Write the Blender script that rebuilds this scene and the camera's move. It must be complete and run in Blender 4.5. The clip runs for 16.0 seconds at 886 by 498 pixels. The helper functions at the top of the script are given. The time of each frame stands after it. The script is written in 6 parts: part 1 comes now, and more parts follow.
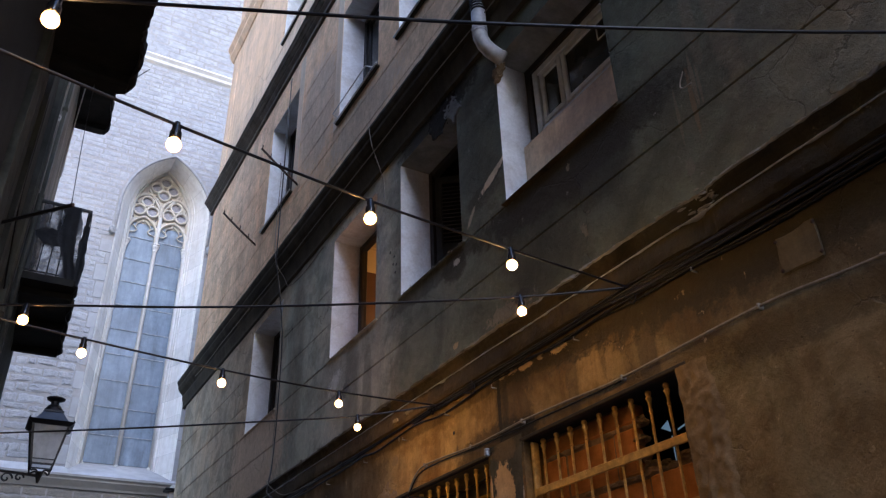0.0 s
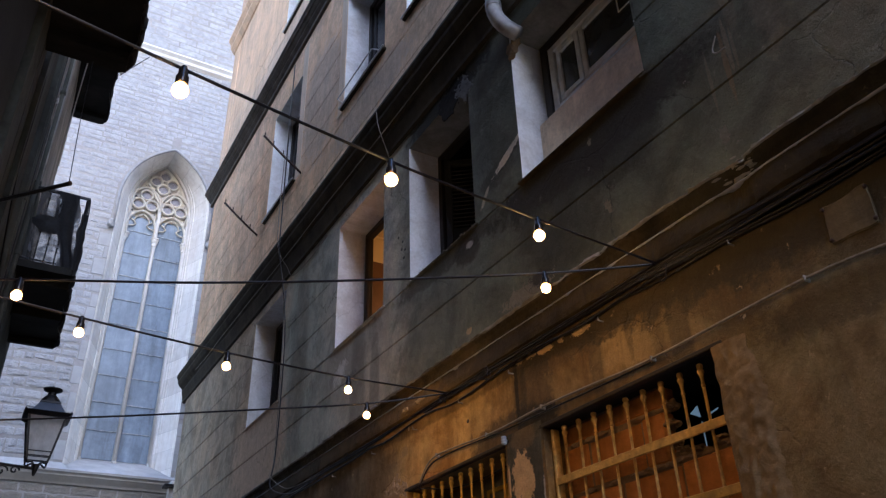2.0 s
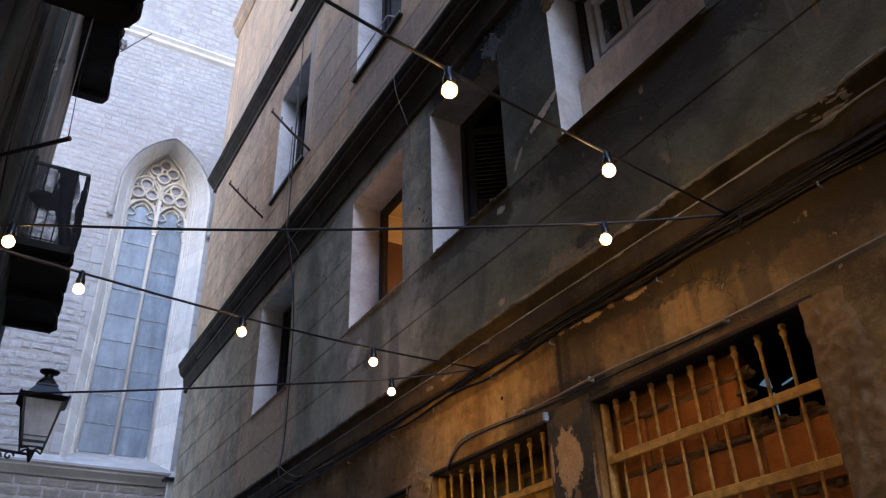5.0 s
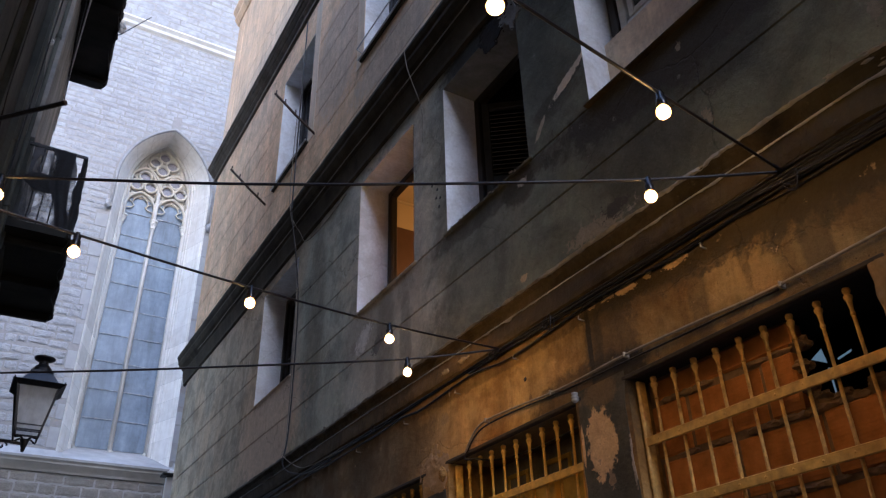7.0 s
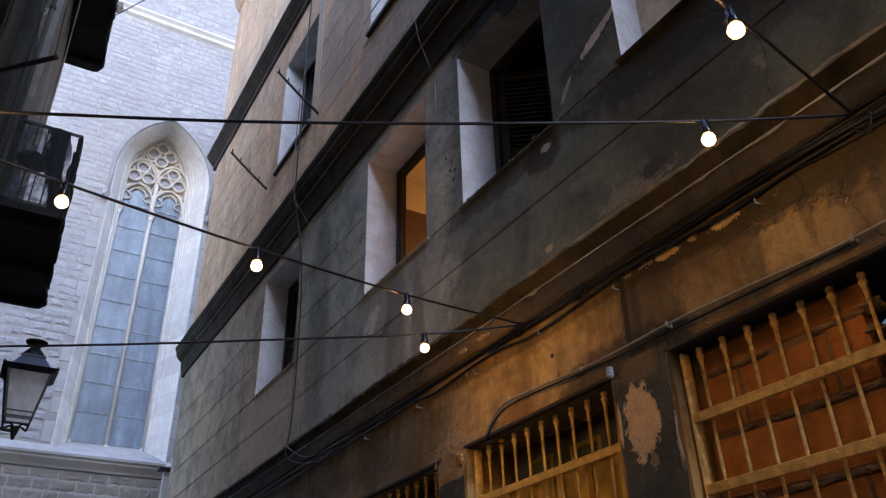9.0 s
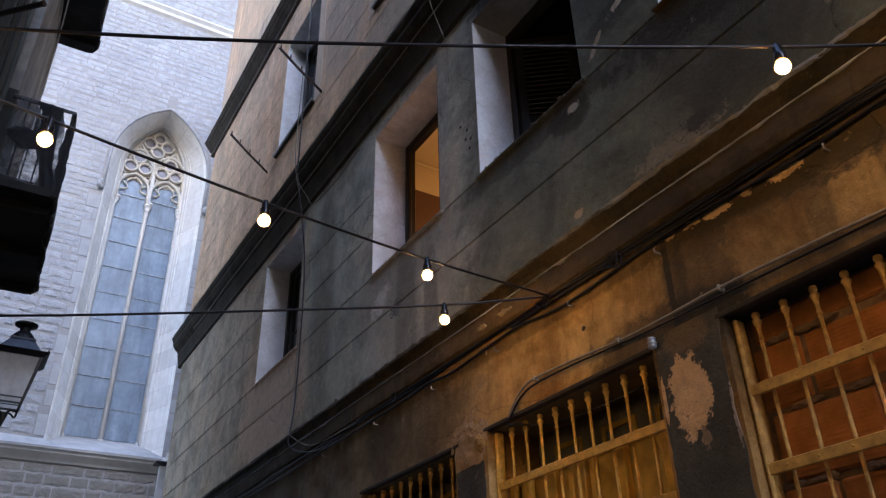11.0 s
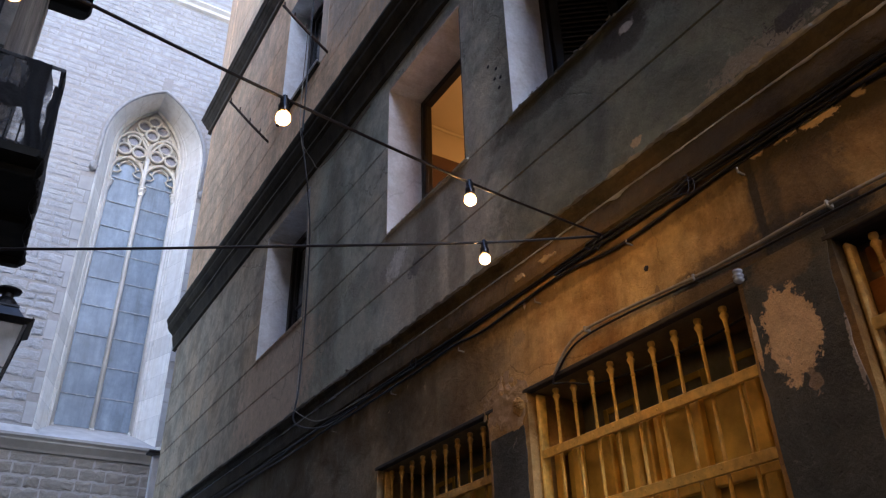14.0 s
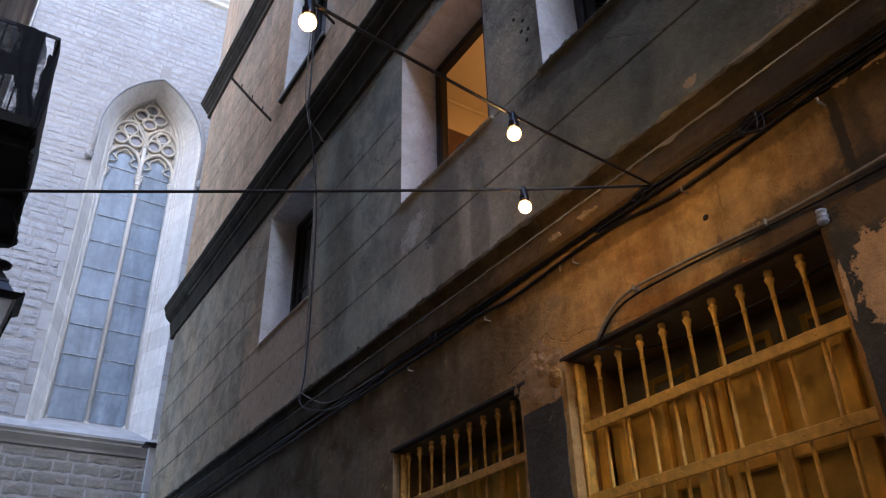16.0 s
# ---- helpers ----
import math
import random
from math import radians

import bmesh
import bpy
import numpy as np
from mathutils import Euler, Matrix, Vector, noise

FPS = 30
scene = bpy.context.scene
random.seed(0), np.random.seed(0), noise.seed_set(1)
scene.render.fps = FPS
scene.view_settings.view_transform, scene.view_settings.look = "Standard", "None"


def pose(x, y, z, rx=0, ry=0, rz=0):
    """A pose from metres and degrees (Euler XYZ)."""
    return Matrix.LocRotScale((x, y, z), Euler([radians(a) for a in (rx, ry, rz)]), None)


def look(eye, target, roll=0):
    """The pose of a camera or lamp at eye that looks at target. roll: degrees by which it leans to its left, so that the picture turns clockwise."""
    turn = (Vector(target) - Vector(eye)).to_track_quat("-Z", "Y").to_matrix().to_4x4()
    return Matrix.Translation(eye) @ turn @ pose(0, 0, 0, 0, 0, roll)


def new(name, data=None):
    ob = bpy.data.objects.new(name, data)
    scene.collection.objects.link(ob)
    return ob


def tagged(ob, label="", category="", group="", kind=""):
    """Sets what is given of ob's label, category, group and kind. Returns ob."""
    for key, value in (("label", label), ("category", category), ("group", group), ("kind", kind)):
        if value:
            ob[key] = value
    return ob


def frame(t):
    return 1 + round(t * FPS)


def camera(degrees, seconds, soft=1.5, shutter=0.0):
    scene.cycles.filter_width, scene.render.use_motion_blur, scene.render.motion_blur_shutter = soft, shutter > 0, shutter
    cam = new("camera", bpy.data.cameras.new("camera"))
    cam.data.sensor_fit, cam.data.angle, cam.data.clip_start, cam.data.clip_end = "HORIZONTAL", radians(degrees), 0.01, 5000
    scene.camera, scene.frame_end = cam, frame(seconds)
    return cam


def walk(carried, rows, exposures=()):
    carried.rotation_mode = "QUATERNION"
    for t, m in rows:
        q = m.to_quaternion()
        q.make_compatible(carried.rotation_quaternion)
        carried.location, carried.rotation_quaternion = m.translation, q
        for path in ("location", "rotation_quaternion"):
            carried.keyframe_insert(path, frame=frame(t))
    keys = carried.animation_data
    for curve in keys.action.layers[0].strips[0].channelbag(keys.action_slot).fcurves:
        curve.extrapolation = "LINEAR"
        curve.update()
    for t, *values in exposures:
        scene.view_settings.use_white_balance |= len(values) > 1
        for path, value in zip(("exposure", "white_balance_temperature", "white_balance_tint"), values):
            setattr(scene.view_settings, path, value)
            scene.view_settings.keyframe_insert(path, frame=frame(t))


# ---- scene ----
import collections

cam = camera(59.4, 16.0, soft=1.3)
METRES, EYE, TILT, LEAN, TURN = 3.0, 1.65, 0.0, 0.0, -30.8
ROWS = [
    (0.0, 0.0, 0.0, 0.0, 0.98, 30.29, 1.69),
    (0.5, -0.0069, 0.0173, 0.0008, 0.94, 30.28, 1.68),
    (1.0, -0.0156, 0.0393, 0.0014, 0.9, 30.28, 1.67),
    (1.5, -0.0253, 0.0628, 0.0013, 0.87, 30.28, 1.65),
    (2.0, -0.0347, 0.0852, 0.0016, 0.83, 30.26, 1.63),
    (2.5, -0.0465, 0.1108, 0.0033, 0.8, 30.26, 1.61),
    (3.0, -0.0578, 0.1339, 0.0054, 0.77, 30.26, 1.58),
    (3.5, -0.0704, 0.1608, 0.0075, 0.72, 30.26, 1.54),
    (4.0, -0.0828, 0.1877, 0.0076, 0.67, 30.25, 1.5),
    (6.5, -0.1382, 0.3286, 0.0062, 0.43, 30.27, 1.39),
    (7.0, -0.148, 0.3551, 0.0083, 0.39, 30.28, 1.38),
    (7.5, -0.158, 0.3867, 0.0113, 0.35, 30.27, 1.35),
    (8.0, -0.1679, 0.4149, 0.0129, 0.29, 30.27, 1.32),
    (8.5, -0.178, 0.4472, 0.0138, 0.25, 30.26, 1.31),
    (9.0, -0.1886, 0.4791, 0.0125, 0.17, 30.26, 1.29),
    (11.5, -0.2405, 0.6375, 0.0199, -0.18, 30.2, 1.25),
    (12.0, -0.2521, 0.6711, 0.0203, -0.27, 30.2, 1.23),
    (12.5, -0.2624, 0.7069, 0.0193, -0.37, 30.2, 1.22),
    (13.0, -0.2723, 0.7379, 0.018, -0.44, 30.19, 1.23),
    (13.5, -0.2841, 0.7727, 0.0169, -0.53, 30.18, 1.23),
    (14.0, -0.294, 0.8036, 0.0179, -0.6, 30.16, 1.23),
    (14.5, -0.3059, 0.8372, 0.0196, -0.69, 30.16, 1.21),
    (15.0, -0.3172, 0.8723, 0.0208, -0.79, 30.18, 1.16),
    (15.5, -0.3275, 0.9036, 0.0209, -0.85, 30.18, 1.15),
    (16.0, -0.3415, 0.9376, 0.0174, -0.95, 30.18, 1.14),
]
walk(cam, [(t, pose(0, 0, EYE, TILT, LEAN, TURN) @ pose(METRES * x, METRES * y, METRES * z, 90 + pitch, roll, yaw)) for t, x, y, z, yaw, pitch, roll in ROWS],
     [(0.0, 1.75, 5800, 21), (16.0, 1.75, 5800, 21)])

# ---- world and light ----
world = bpy.data.worlds.new("sky")
scene.world = world
world.use_nodes = True
wn = world.node_tree.nodes
sky = wn.new("ShaderNodeTexSky")
sky.sky_type = 'NISHITA'
sky.sun_disc = False
sky.sun_elevation, sky.sun_rotation = radians(30), radians(200)
sky.dust_density, sky.air_density, sky.ozone_density = 0.5, 1.2, 2.0
wn["Background"].inputs[1].default_value = 0.15
world.node_tree.links.new(sky.outputs[0], wn["Background"].inputs[0])
sun = new("sun", bpy.data.lights.new("sun", 'SUN'))
sun.data.energy, sun.data.angle, sun.data.color = 0.5, radians(30), (0.84, 0.93, 1.0)
sun.matrix_world = look((1.6, -20, 26.6), (2.5, 19, 4))


# ---- materials ----
def tree(name):
    m = bpy.data.materials.new(name)
    m.use_nodes = True
    t = m.node_tree
    return m, t, t.nodes["Principled BSDF"]


def nd(t, kind, **sets):
    n = t.nodes.new(kind)
    for k, v in sets.items():
        n.inputs[k].default_value = v
    return n


def coords(t, scale=(1, 1, 1), kind="Object"):
    c = t.nodes.new("ShaderNodeTexCoord")
    mp = nd(t, "ShaderNodeMapping", Scale=scale)
    t.links.new(c.outputs[kind], mp.inputs[0])
    return mp.outputs[0]


def noise_tex(t, vec, scale, detail=6, rough=0.6, dist=0.0):
    n = nd(t, "ShaderNodeTexNoise", Scale=scale, Detail=detail, Roughness=rough, Distortion=dist)
    t.links.new(vec, n.inputs["Vector"])
    return n.outputs["Fac"]


def ramp(t, fac, stops):
    r = t.nodes.new("ShaderNodeValToRGB")
    el = r.color_ramp.elements
    while len(el) < len(stops):
        el.new(0.5)
    for e, (p, c) in zip(el, stops):
        e.position = p
        e.color = c if len(c) == 4 else (*c, 1)
    t.links.new(fac, r.inputs[0])
    return r.outputs[0]


def mix(t, fac, a, b, mode='MIX'):
    n = t.nodes.new("ShaderNodeMix")
    n.data_type, n.blend_type = 'RGBA', mode
    for sock, v in ((n.inputs[0], fac), (n.inputs[6], a), (n.inputs[7], b)):
        if hasattr(v, "links"):
            t.links.new(v, sock)
        elif isinstance(v, (int, float)):
            sock.default_value = v
        else:
            sock.default_value = (*v, 1)
    return n.outputs[2]


def bump(t, b, height, strength, dist):
    n = nd(t, "ShaderNodeBump", Strength=strength, Distance=dist)
    t.links.new(height, n.inputs["Height"])
    t.links.new(n.outputs[0], b.inputs["Normal"])


def grey(v):
    return (v, v, v)


def plain(name, col, rough=0.6, metal=0.0, vary=0.25, scale=20.0, relief=0.3, per_object=False, spec=0.5):
    m, t, b = tree(name)
    v = coords(t)
    n1 = noise_tex(t, v, scale)
    n2 = noise_tex(t, v, scale * 0.13, 4)
    lo, hi = [tuple(c * k for c in col) for k in (1 - vary, 1 + vary)]
    c = ramp(t, n1, [(0.25, lo), (0.75, hi)])
    c = mix(t, 0.6, c, ramp(t, n2, [(0.3, grey(0.7)), (0.7, grey(1.15))]), 'MULTIPLY')
    if per_object:
        o = t.nodes.new("ShaderNodeObjectInfo")
        c = mix(t, 1.0, c, ramp(t, o.outputs["Random"], [(0, grey(0.92)), (1, grey(1.06))]), 'MULTIPLY')
    t.links.new(c, b.inputs["Base Color"])
    b.inputs["Roughness"].default_value = rough
    b.inputs["Metallic"].default_value = metal
    b.inputs["Specular IOR Level"].default_value = spec
    if relief:
        bump(t, b, n1, relief, 0.004)
    return m


def plaster(name, base, alt, stain, patch=0.5, streak=0.6, rough=0.85, relief=0.5, crack=0.0):
    """Old lime render: two tones in large fields, run-off streaks, small pits and trowel relief."""
    m, t, b = tree(name)
    v = coords(t)
    big = noise_tex(t, v, 0.75, 5, 0.65, 0.6)
    mid = noise_tex(t, v, 3.1, 7, 0.7, 0.4)
    fine = noise_tex(t, v, 42, 6, 0.7)
    run = noise_tex(t, coords(t, (1, 1.5, 0.28)), 1.5, 3, 0.5, 0.2)
    drip = noise_tex(t, coords(t, (1, 7.0, 0.45)), 1.5, 6, 0.65, 0.3)
    c = mix(t, ramp(t, big, [(0.5 - 0.25 * patch, grey(0)), (0.5 + 0.2 * patch, grey(1))]), base, alt)
    c = mix(t, ramp(t, mid, [(0.42, grey(0)), (0.68, grey(0.75))]), c, stain)
    c = mix(t, streak, c, ramp(t, run, [(0.3, grey(0.45)), (0.62, grey(1.1))]), 'MULTIPLY')
    c = mix(t, 0.3 + 0.4 * streak, c, ramp(t, drip, [(0.34, grey(0.66)), (0.5, grey(1)), (0.66, grey(1.18))]), 'MULTIPLY')
    c = mix(t, 0.5, c, ramp(t, fine, [(0.3, grey(0.75)), (0.7, grey(1.2))]), 'MULTIPLY')
    if crack:
        c = mix(t, crack, c, mix(t, crack_lines(t, v, 0.8, 0.006), grey(0.25), grey(1)), 'MULTIPLY')
    t.links.new(c, b.inputs["Base Color"])
    b.inputs["Roughness"].default_value = rough
    b.inputs["Specular IOR Level"].default_value = 0.25
    bump(t, b, madd(t, mid, 3.0, fine), relief * 0.7, 0.006)
    return m


def vec(t, op, a, b):
    n = t.nodes.new("ShaderNodeVectorMath")
    n.operation = op
    for sock, v in ((n.inputs[0], a), (n.inputs[1], b)):
        if hasattr(v, "links"):
            t.links.new(v, sock)
        else:
            sock.default_value = v
    return n


def madd(t, a, k, c):
    n = nd(t, "ShaderNodeMath")
    n.operation = 'MULTIPLY_ADD'
    t.links.new(a, n.inputs[0])
    n.inputs[1].default_value = k
    if hasattr(c, "links"):
        t.links.new(c, n.inputs[2])
    else:
        n.inputs[2].default_value = c
    return n.outputs[0]


def spot(t, v, y, z, ry, rz, turn=0.0):
    """Distance from a place on the facade, 1.0 at the edge of its ellipse, which may be turned by some degrees."""
    a = radians(turn)
    flat = nd(t, "ShaderNodeMapping", Rotation=(a, 0, 0), Location=(0, -(y * math.cos(a) - z * math.sin(a)), -(y * math.sin(a) + z * math.cos(a))))
    t.links.new(v, flat.inputs[0])
    mp = nd(t, "ShaderNodeMapping", Scale=(0, 1 / ry, 1 / rz))
    t.links.new(flat.outputs[0], mp.inputs[0])
    return vec(t, 'LENGTH', mp.outputs[0], (0, 0, 0)).outputs["Value"]


def crack_lines(t, v, scale, width, warp=0.22):
    """1 on the wall, 0 in hairline cracks that wander."""
    n = nd(t, "ShaderNodeTexNoise", Scale=3.2, Detail=6, Roughness=0.65)
    t.links.new(v, n.inputs["Vector"])
    off = vec(t, 'MULTIPLY', n.outputs["Color"], (warp, warp, warp)).outputs[0]
    w = nd(t, "ShaderNodeTexVoronoi", Scale=scale)
    w.feature = 'DISTANCE_TO_EDGE'
    t.links.new(vec(t, 'ADD', v, off).outputs[0], w.inputs["Vector"])
    line = ramp(t, w.outputs["Distance"], [(0.0, grey(0)), (width, grey(1))])
    hide = noise_tex(t, v, 0.85, 4, 0.6)
    return mix(t, ramp(t, hide, [(0.47, grey(1)), (0.58, grey(0))]), line, grey(1))


def field(name, stops, stain, rust, chips, marks=(), peels=(), rough=0.8, relief=0.6, crack=0.6, tint=0.3, streak=1.0):
    """Render whose colour changes along the facade: stops are (y, colour); over it blotches, run-off streaks, rust,
    cracks and chips.
    marks: (y, z, half width, half height, colour, strength) of single stains and painted shade with ragged, soft edges.
    peels: (y, z, half width, half height, colour, raggedness and, if any, turn in degrees) of flaked places with sharp
    torn edges."""
    m, t, b = tree(name)
    v = coords(t)
    sep = t.nodes.new("ShaderNodeSeparateXYZ")
    t.links.new(v, sep.inputs[0])
    big = noise_tex(t, v, 0.9, 6, 0.7, 0.4)
    warm = noise_tex(t, coords(t, (1, 1, 0.6)), 1.7, 4, 0.55, 0.5)
    mid = noise_tex(t, v, 2.6, 9, 0.68, 0.3)
    small = noise_tex(t, v, 11, 9, 0.72, 0.2)
    torn = noise_tex(t, v, 34, 8, 0.75, 0.3)
    fine = noise_tex(t, v, 70, 5, 0.7)
    run = noise_tex(t, coords(t, (1, 1.3, 0.22)), 1.9, 4, 0.5, 0.3)
    run2 = noise_tex(t, coords(t, (1, 3.2, 0.4)), 1.7, 6, 0.65, 0.2)
    drip = noise_tex(t, coords(t, (1, 9.0, 0.5)), 1.6, 6, 0.62, 0.35)
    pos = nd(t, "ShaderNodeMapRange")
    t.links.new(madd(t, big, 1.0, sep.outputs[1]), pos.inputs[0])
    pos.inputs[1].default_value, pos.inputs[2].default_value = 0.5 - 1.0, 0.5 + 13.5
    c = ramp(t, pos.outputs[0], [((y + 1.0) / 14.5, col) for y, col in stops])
    c = mix(t, tint, c, ramp(t, warm, [(0.36, (0.74, 0.98, 1.12)), (0.5, (1, 1, 1)), (0.64, (1.3, 1.02, 0.72))]), 'MULTIPLY')
    c = mix(t, ramp(t, mid, [(0.44, grey(0)), (0.54, grey(0.55)), (0.66, grey(0.95))]), c, stain, 'MULTIPLY')
    c = mix(t, mix(t, 1.0, ramp(t, run2, [(0.52, grey(0)), (0.68, grey(0.28 * streak))]), ramp(t, big, [(0.42, grey(0)), (0.6, grey(1))]), 'MULTIPLY'), c, rust)
    c = mix(t, 0.34 * streak, c, ramp(t, run, [(0.33, grey(0.55)), (0.5, grey(1.0)), (0.66, grey(1.3))]), 'MULTIPLY')
    c = mix(t, mix(t, 1.0, grey(0.34 * streak), ramp(t, warm, [(0.42, grey(1)), (0.56, grey(0.3))]), 'MULTIPLY'), c, ramp(t, drip, [(0.34, grey(0.5)), (0.5, grey(1.0)), (0.64, grey(1.35))]), 'MULTIPLY')
    for y, z, ry, rz, col, k in marks:
        rag = madd(t, small, -2.2, spot(t, v, y, z, ry, rz))
        c = mix(t, ramp(t, rag, [(0.0, grey(k)), (0.12, grey(k * 0.8)), (0.45, grey(0))]), c, col)
    flaked = None
    for y, z, ry, rz, col, frag, *turn in peels:
        d = madd(t, torn, -1.6 * frag, madd(t, small, -1.1, spot(t, v, y, z, ry, rz, *turn)))
        edge = 1.0 - 0.55 - 0.8 * frag
        d = madd(t, d, 1.0, 0.5 - edge)
        k = ramp(t, d, [(0.47, grey(1)), (0.5, grey(0))])
        c = mix(t, k, c, col)
        # dark rim paints the shade along each torn edge
        c = mix(t, ramp(t, d, [(0.485, grey(0)), (0.5, grey(0.7)), (0.53, grey(0))]), c, grey(0.025))
        flaked = k if flaked is None else mix(t, 1.0, flaked, k, 'ADD')
    c = mix(t, 0.6, c, ramp(t, small, [(0.3, grey(0.66)), (0.7, grey(1.34))]), 'MULTIPLY')
    c = mix(t, mix(t, 1.0, ramp(t, small, [(0.645, grey(0)), (0.665, grey(0.75))]), ramp(t, mid, [(0.4, grey(0)), (0.55, grey(1))]), 'MULTIPLY'), c, chips)
    c = mix(t, 0.45, c, ramp(t, fine, [(0.3, grey(0.74)), (0.7, grey(1.26))]), 'MULTIPLY')
    line = crack_lines(t, v, 1.15, 0.007)
    c = mix(t, crack, c, mix(t, line, grey(0.12), grey(1)), 'MULTIPLY')
    pit = nd(t, "ShaderNodeTexVoronoi", Scale=38)
    t.links.new(v, pit.inputs["Vector"])
    hole = mix(t, ramp(t, torn, [(0.5, grey(1)), (0.58, grey(0))]), ramp(t, pit.outputs["Distance"], [(0.1, grey(0)), (0.2, grey(1))]), grey(1))
    c = mix(t, 0.7, c, mix(t, hole, grey(0.25), grey(1)), 'MULTIPLY')
    t.links.new(c, b.inputs["Base Color"])
    b.inputs["Roughness"].default_value = rough
    b.inputs["Specular IOR Level"].default_value = 0.25
    h = madd(t, mid, 4.0, ramp(t, small, [(0.3, grey(0.9)), (0.63, grey(0.62)), (0.67, grey(0.0))]))
    h = madd(t, line, 0.8, madd(t, hole, 0.6, madd(t, torn, 0.9, h)))
    if flaked is not None:
        h = madd(t, flaked, -0.5, h)
    bump(t, b, h, relief, 0.012)
    return m


def glow(name, col, strength):
    m, t, b = tree(name)
    b.inputs["Base Color"].default_value = (*col, 1)
    b.inputs["Emission Color"].default_value = (*col, 1)
    b.inputs["Emission Strength"].default_value = strength
    return m


SOOT_SHADE, BARE = (0.032, 0.028, 0.019), (0.28, 0.235, 0.165)
# stops hold paint tones; far ones are lifted to make up for weak light
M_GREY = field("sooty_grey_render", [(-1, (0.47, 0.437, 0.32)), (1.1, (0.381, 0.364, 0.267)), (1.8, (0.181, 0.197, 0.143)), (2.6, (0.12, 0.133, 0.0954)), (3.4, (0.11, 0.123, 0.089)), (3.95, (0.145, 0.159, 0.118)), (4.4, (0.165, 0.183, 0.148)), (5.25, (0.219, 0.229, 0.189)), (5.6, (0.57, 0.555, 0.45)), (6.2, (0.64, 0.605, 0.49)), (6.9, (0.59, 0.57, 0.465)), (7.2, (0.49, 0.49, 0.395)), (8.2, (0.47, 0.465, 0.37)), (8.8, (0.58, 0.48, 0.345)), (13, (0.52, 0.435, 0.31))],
               (0.55, 0.55, 0.55), (0.2, 0.15, 0.105), (0.24, 0.225, 0.19),
               [(9.05, 4.25, 0.75, 0.42, (0.62, 0.48, 0.345), 0.8), (6.2, 4.1, 0.5, 0.3, (0.62, 0.54, 0.42), 0.4), (3.95, 4.9, 0.16, 0.07, SOOT_SHADE, 0.5), (3.05, 4.52, 0.75, 0.14, SOOT_SHADE, 0.9), (2.75, 4.4, 0.25, 0.2, SOOT_SHADE, 0.7), (4.75, 4.57, 0.6, 0.07, SOOT_SHADE, 0.6), (1.72, 4.75, 0.06, 0.45, BARE, 0.5), (1.9, 4.85, 0.03, 0.3, BARE, 0.4),
                (6.7, 4.4, 0.35, 0.2, (0.42, 0.39, 0.32), 0.7), (6.2, 4.5, 0.45, 0.12, (0.42, 0.38, 0.31), 0.6), (4.6, 6.12, 0.5, 0.12, (0.022, 0.02, 0.014), 0.9), (6.3, 4.05, 0.12, 0.5, SOOT_SHADE, 0.4), (5.95, 3.95, 0.07, 0.4, SOOT_SHADE, 0.4), (7.9, 4.9, 0.2, 0.9, SOOT_SHADE, 0.35),
                (1.96, 4.42, 0.01, 0.14, BARE, 0.7), (1.93, 4.36, 0.008, 0.1, BARE, 0.6), (1.99, 4.3, 0.012, 0.16, (0.3, 0.2, 0.11), 0.6), (2.1, 4.28, 0.008, 0.14, BARE, 0.5), (3.35, 4.25, 0.3, 0.35, SOOT_SHADE, 0.5), (4.4, 4.52, 0.13, 0.1, SOOT_SHADE, 0.8), (1.2, 4.3, 0.8, 0.5, SOOT_SHADE, 0.35), (3.6, 5.5, 0.6, 0.45, SOOT_SHADE, 0.35)],
               # near-black peels paint the shade in hollows and below the scar's edge
               [(3.83, 4.97, 0.2, 0.045, (0.05, 0.045, 0.035), 1.5, 24.0), (3.82, 4.985, 0.19, 0.034, (0.6, 0.52, 0.4), 1.4, 24.0), (4.13, 4.8, 0.09, 0.02, (0.36, 0.31, 0.23), 1.3, 50.0), (2.93, 4.03, 0.024, 0.05, (0.2, 0.17, 0.12), 2.2, 20.0), (4.38, 4.57, 0.1, 0.03, (0.05, 0.045, 0.04), 1.4), (4.36, 4.535, 0.05, 0.03, (0.42, 0.4, 0.35), 2.4), (4.43, 3.87, 0.035, 0.026, (0.4, 0.32, 0.21), 1.5), (3.74, 3.86, 0.24, 0.06, (0.19, 0.172, 0.13), 2.3), (3.6, 3.9, 0.1, 0.05, (0.05, 0.047, 0.04), 2.4), (6.9, 4.33, 0.05, 0.06, (0.34, 0.31, 0.26), 2.4), (6.7, 4.36, 0.16, 0.09, (0.7, 0.68, 0.62), 2.6, 25.0), (6.45, 4.2, 0.1, 0.06, (0.2, 0.19, 0.17), 2.6, 25.0), (2.1, 3.95, 0.03, 0.05, (0.16, 0.15, 0.12), 1.5), (3.0, 4.53, 0.02, 0.025, (0.2, 0.17, 0.12), 2.2)], tint=0.2, streak=0.22)
M_TAUPE = field("taupe_render", [(3.0, (0.64, 0.51, 0.37)), (6.4, (0.84, 0.6, 0.37)), (8.2, (0.86, 0.6, 0.37)), (9.2, (0.86, 0.6, 0.37)), (10.5, (0.84, 0.59, 0.38)), (13, (0.84, 0.59, 0.37))], (0.72, 0.7, 0.68), (0.36, 0.27, 0.18), (0.6, 0.5, 0.38),
                [(7.7, 8.5, 0.5, 0.7, (0.42, 0.37, 0.31), 0.5), (6.2, 7.35, 0.7, 0.22, (0.4, 0.35, 0.29), 0.6)], (), crack=0.4, relief=0.4, tint=0.15, streak=0.6)
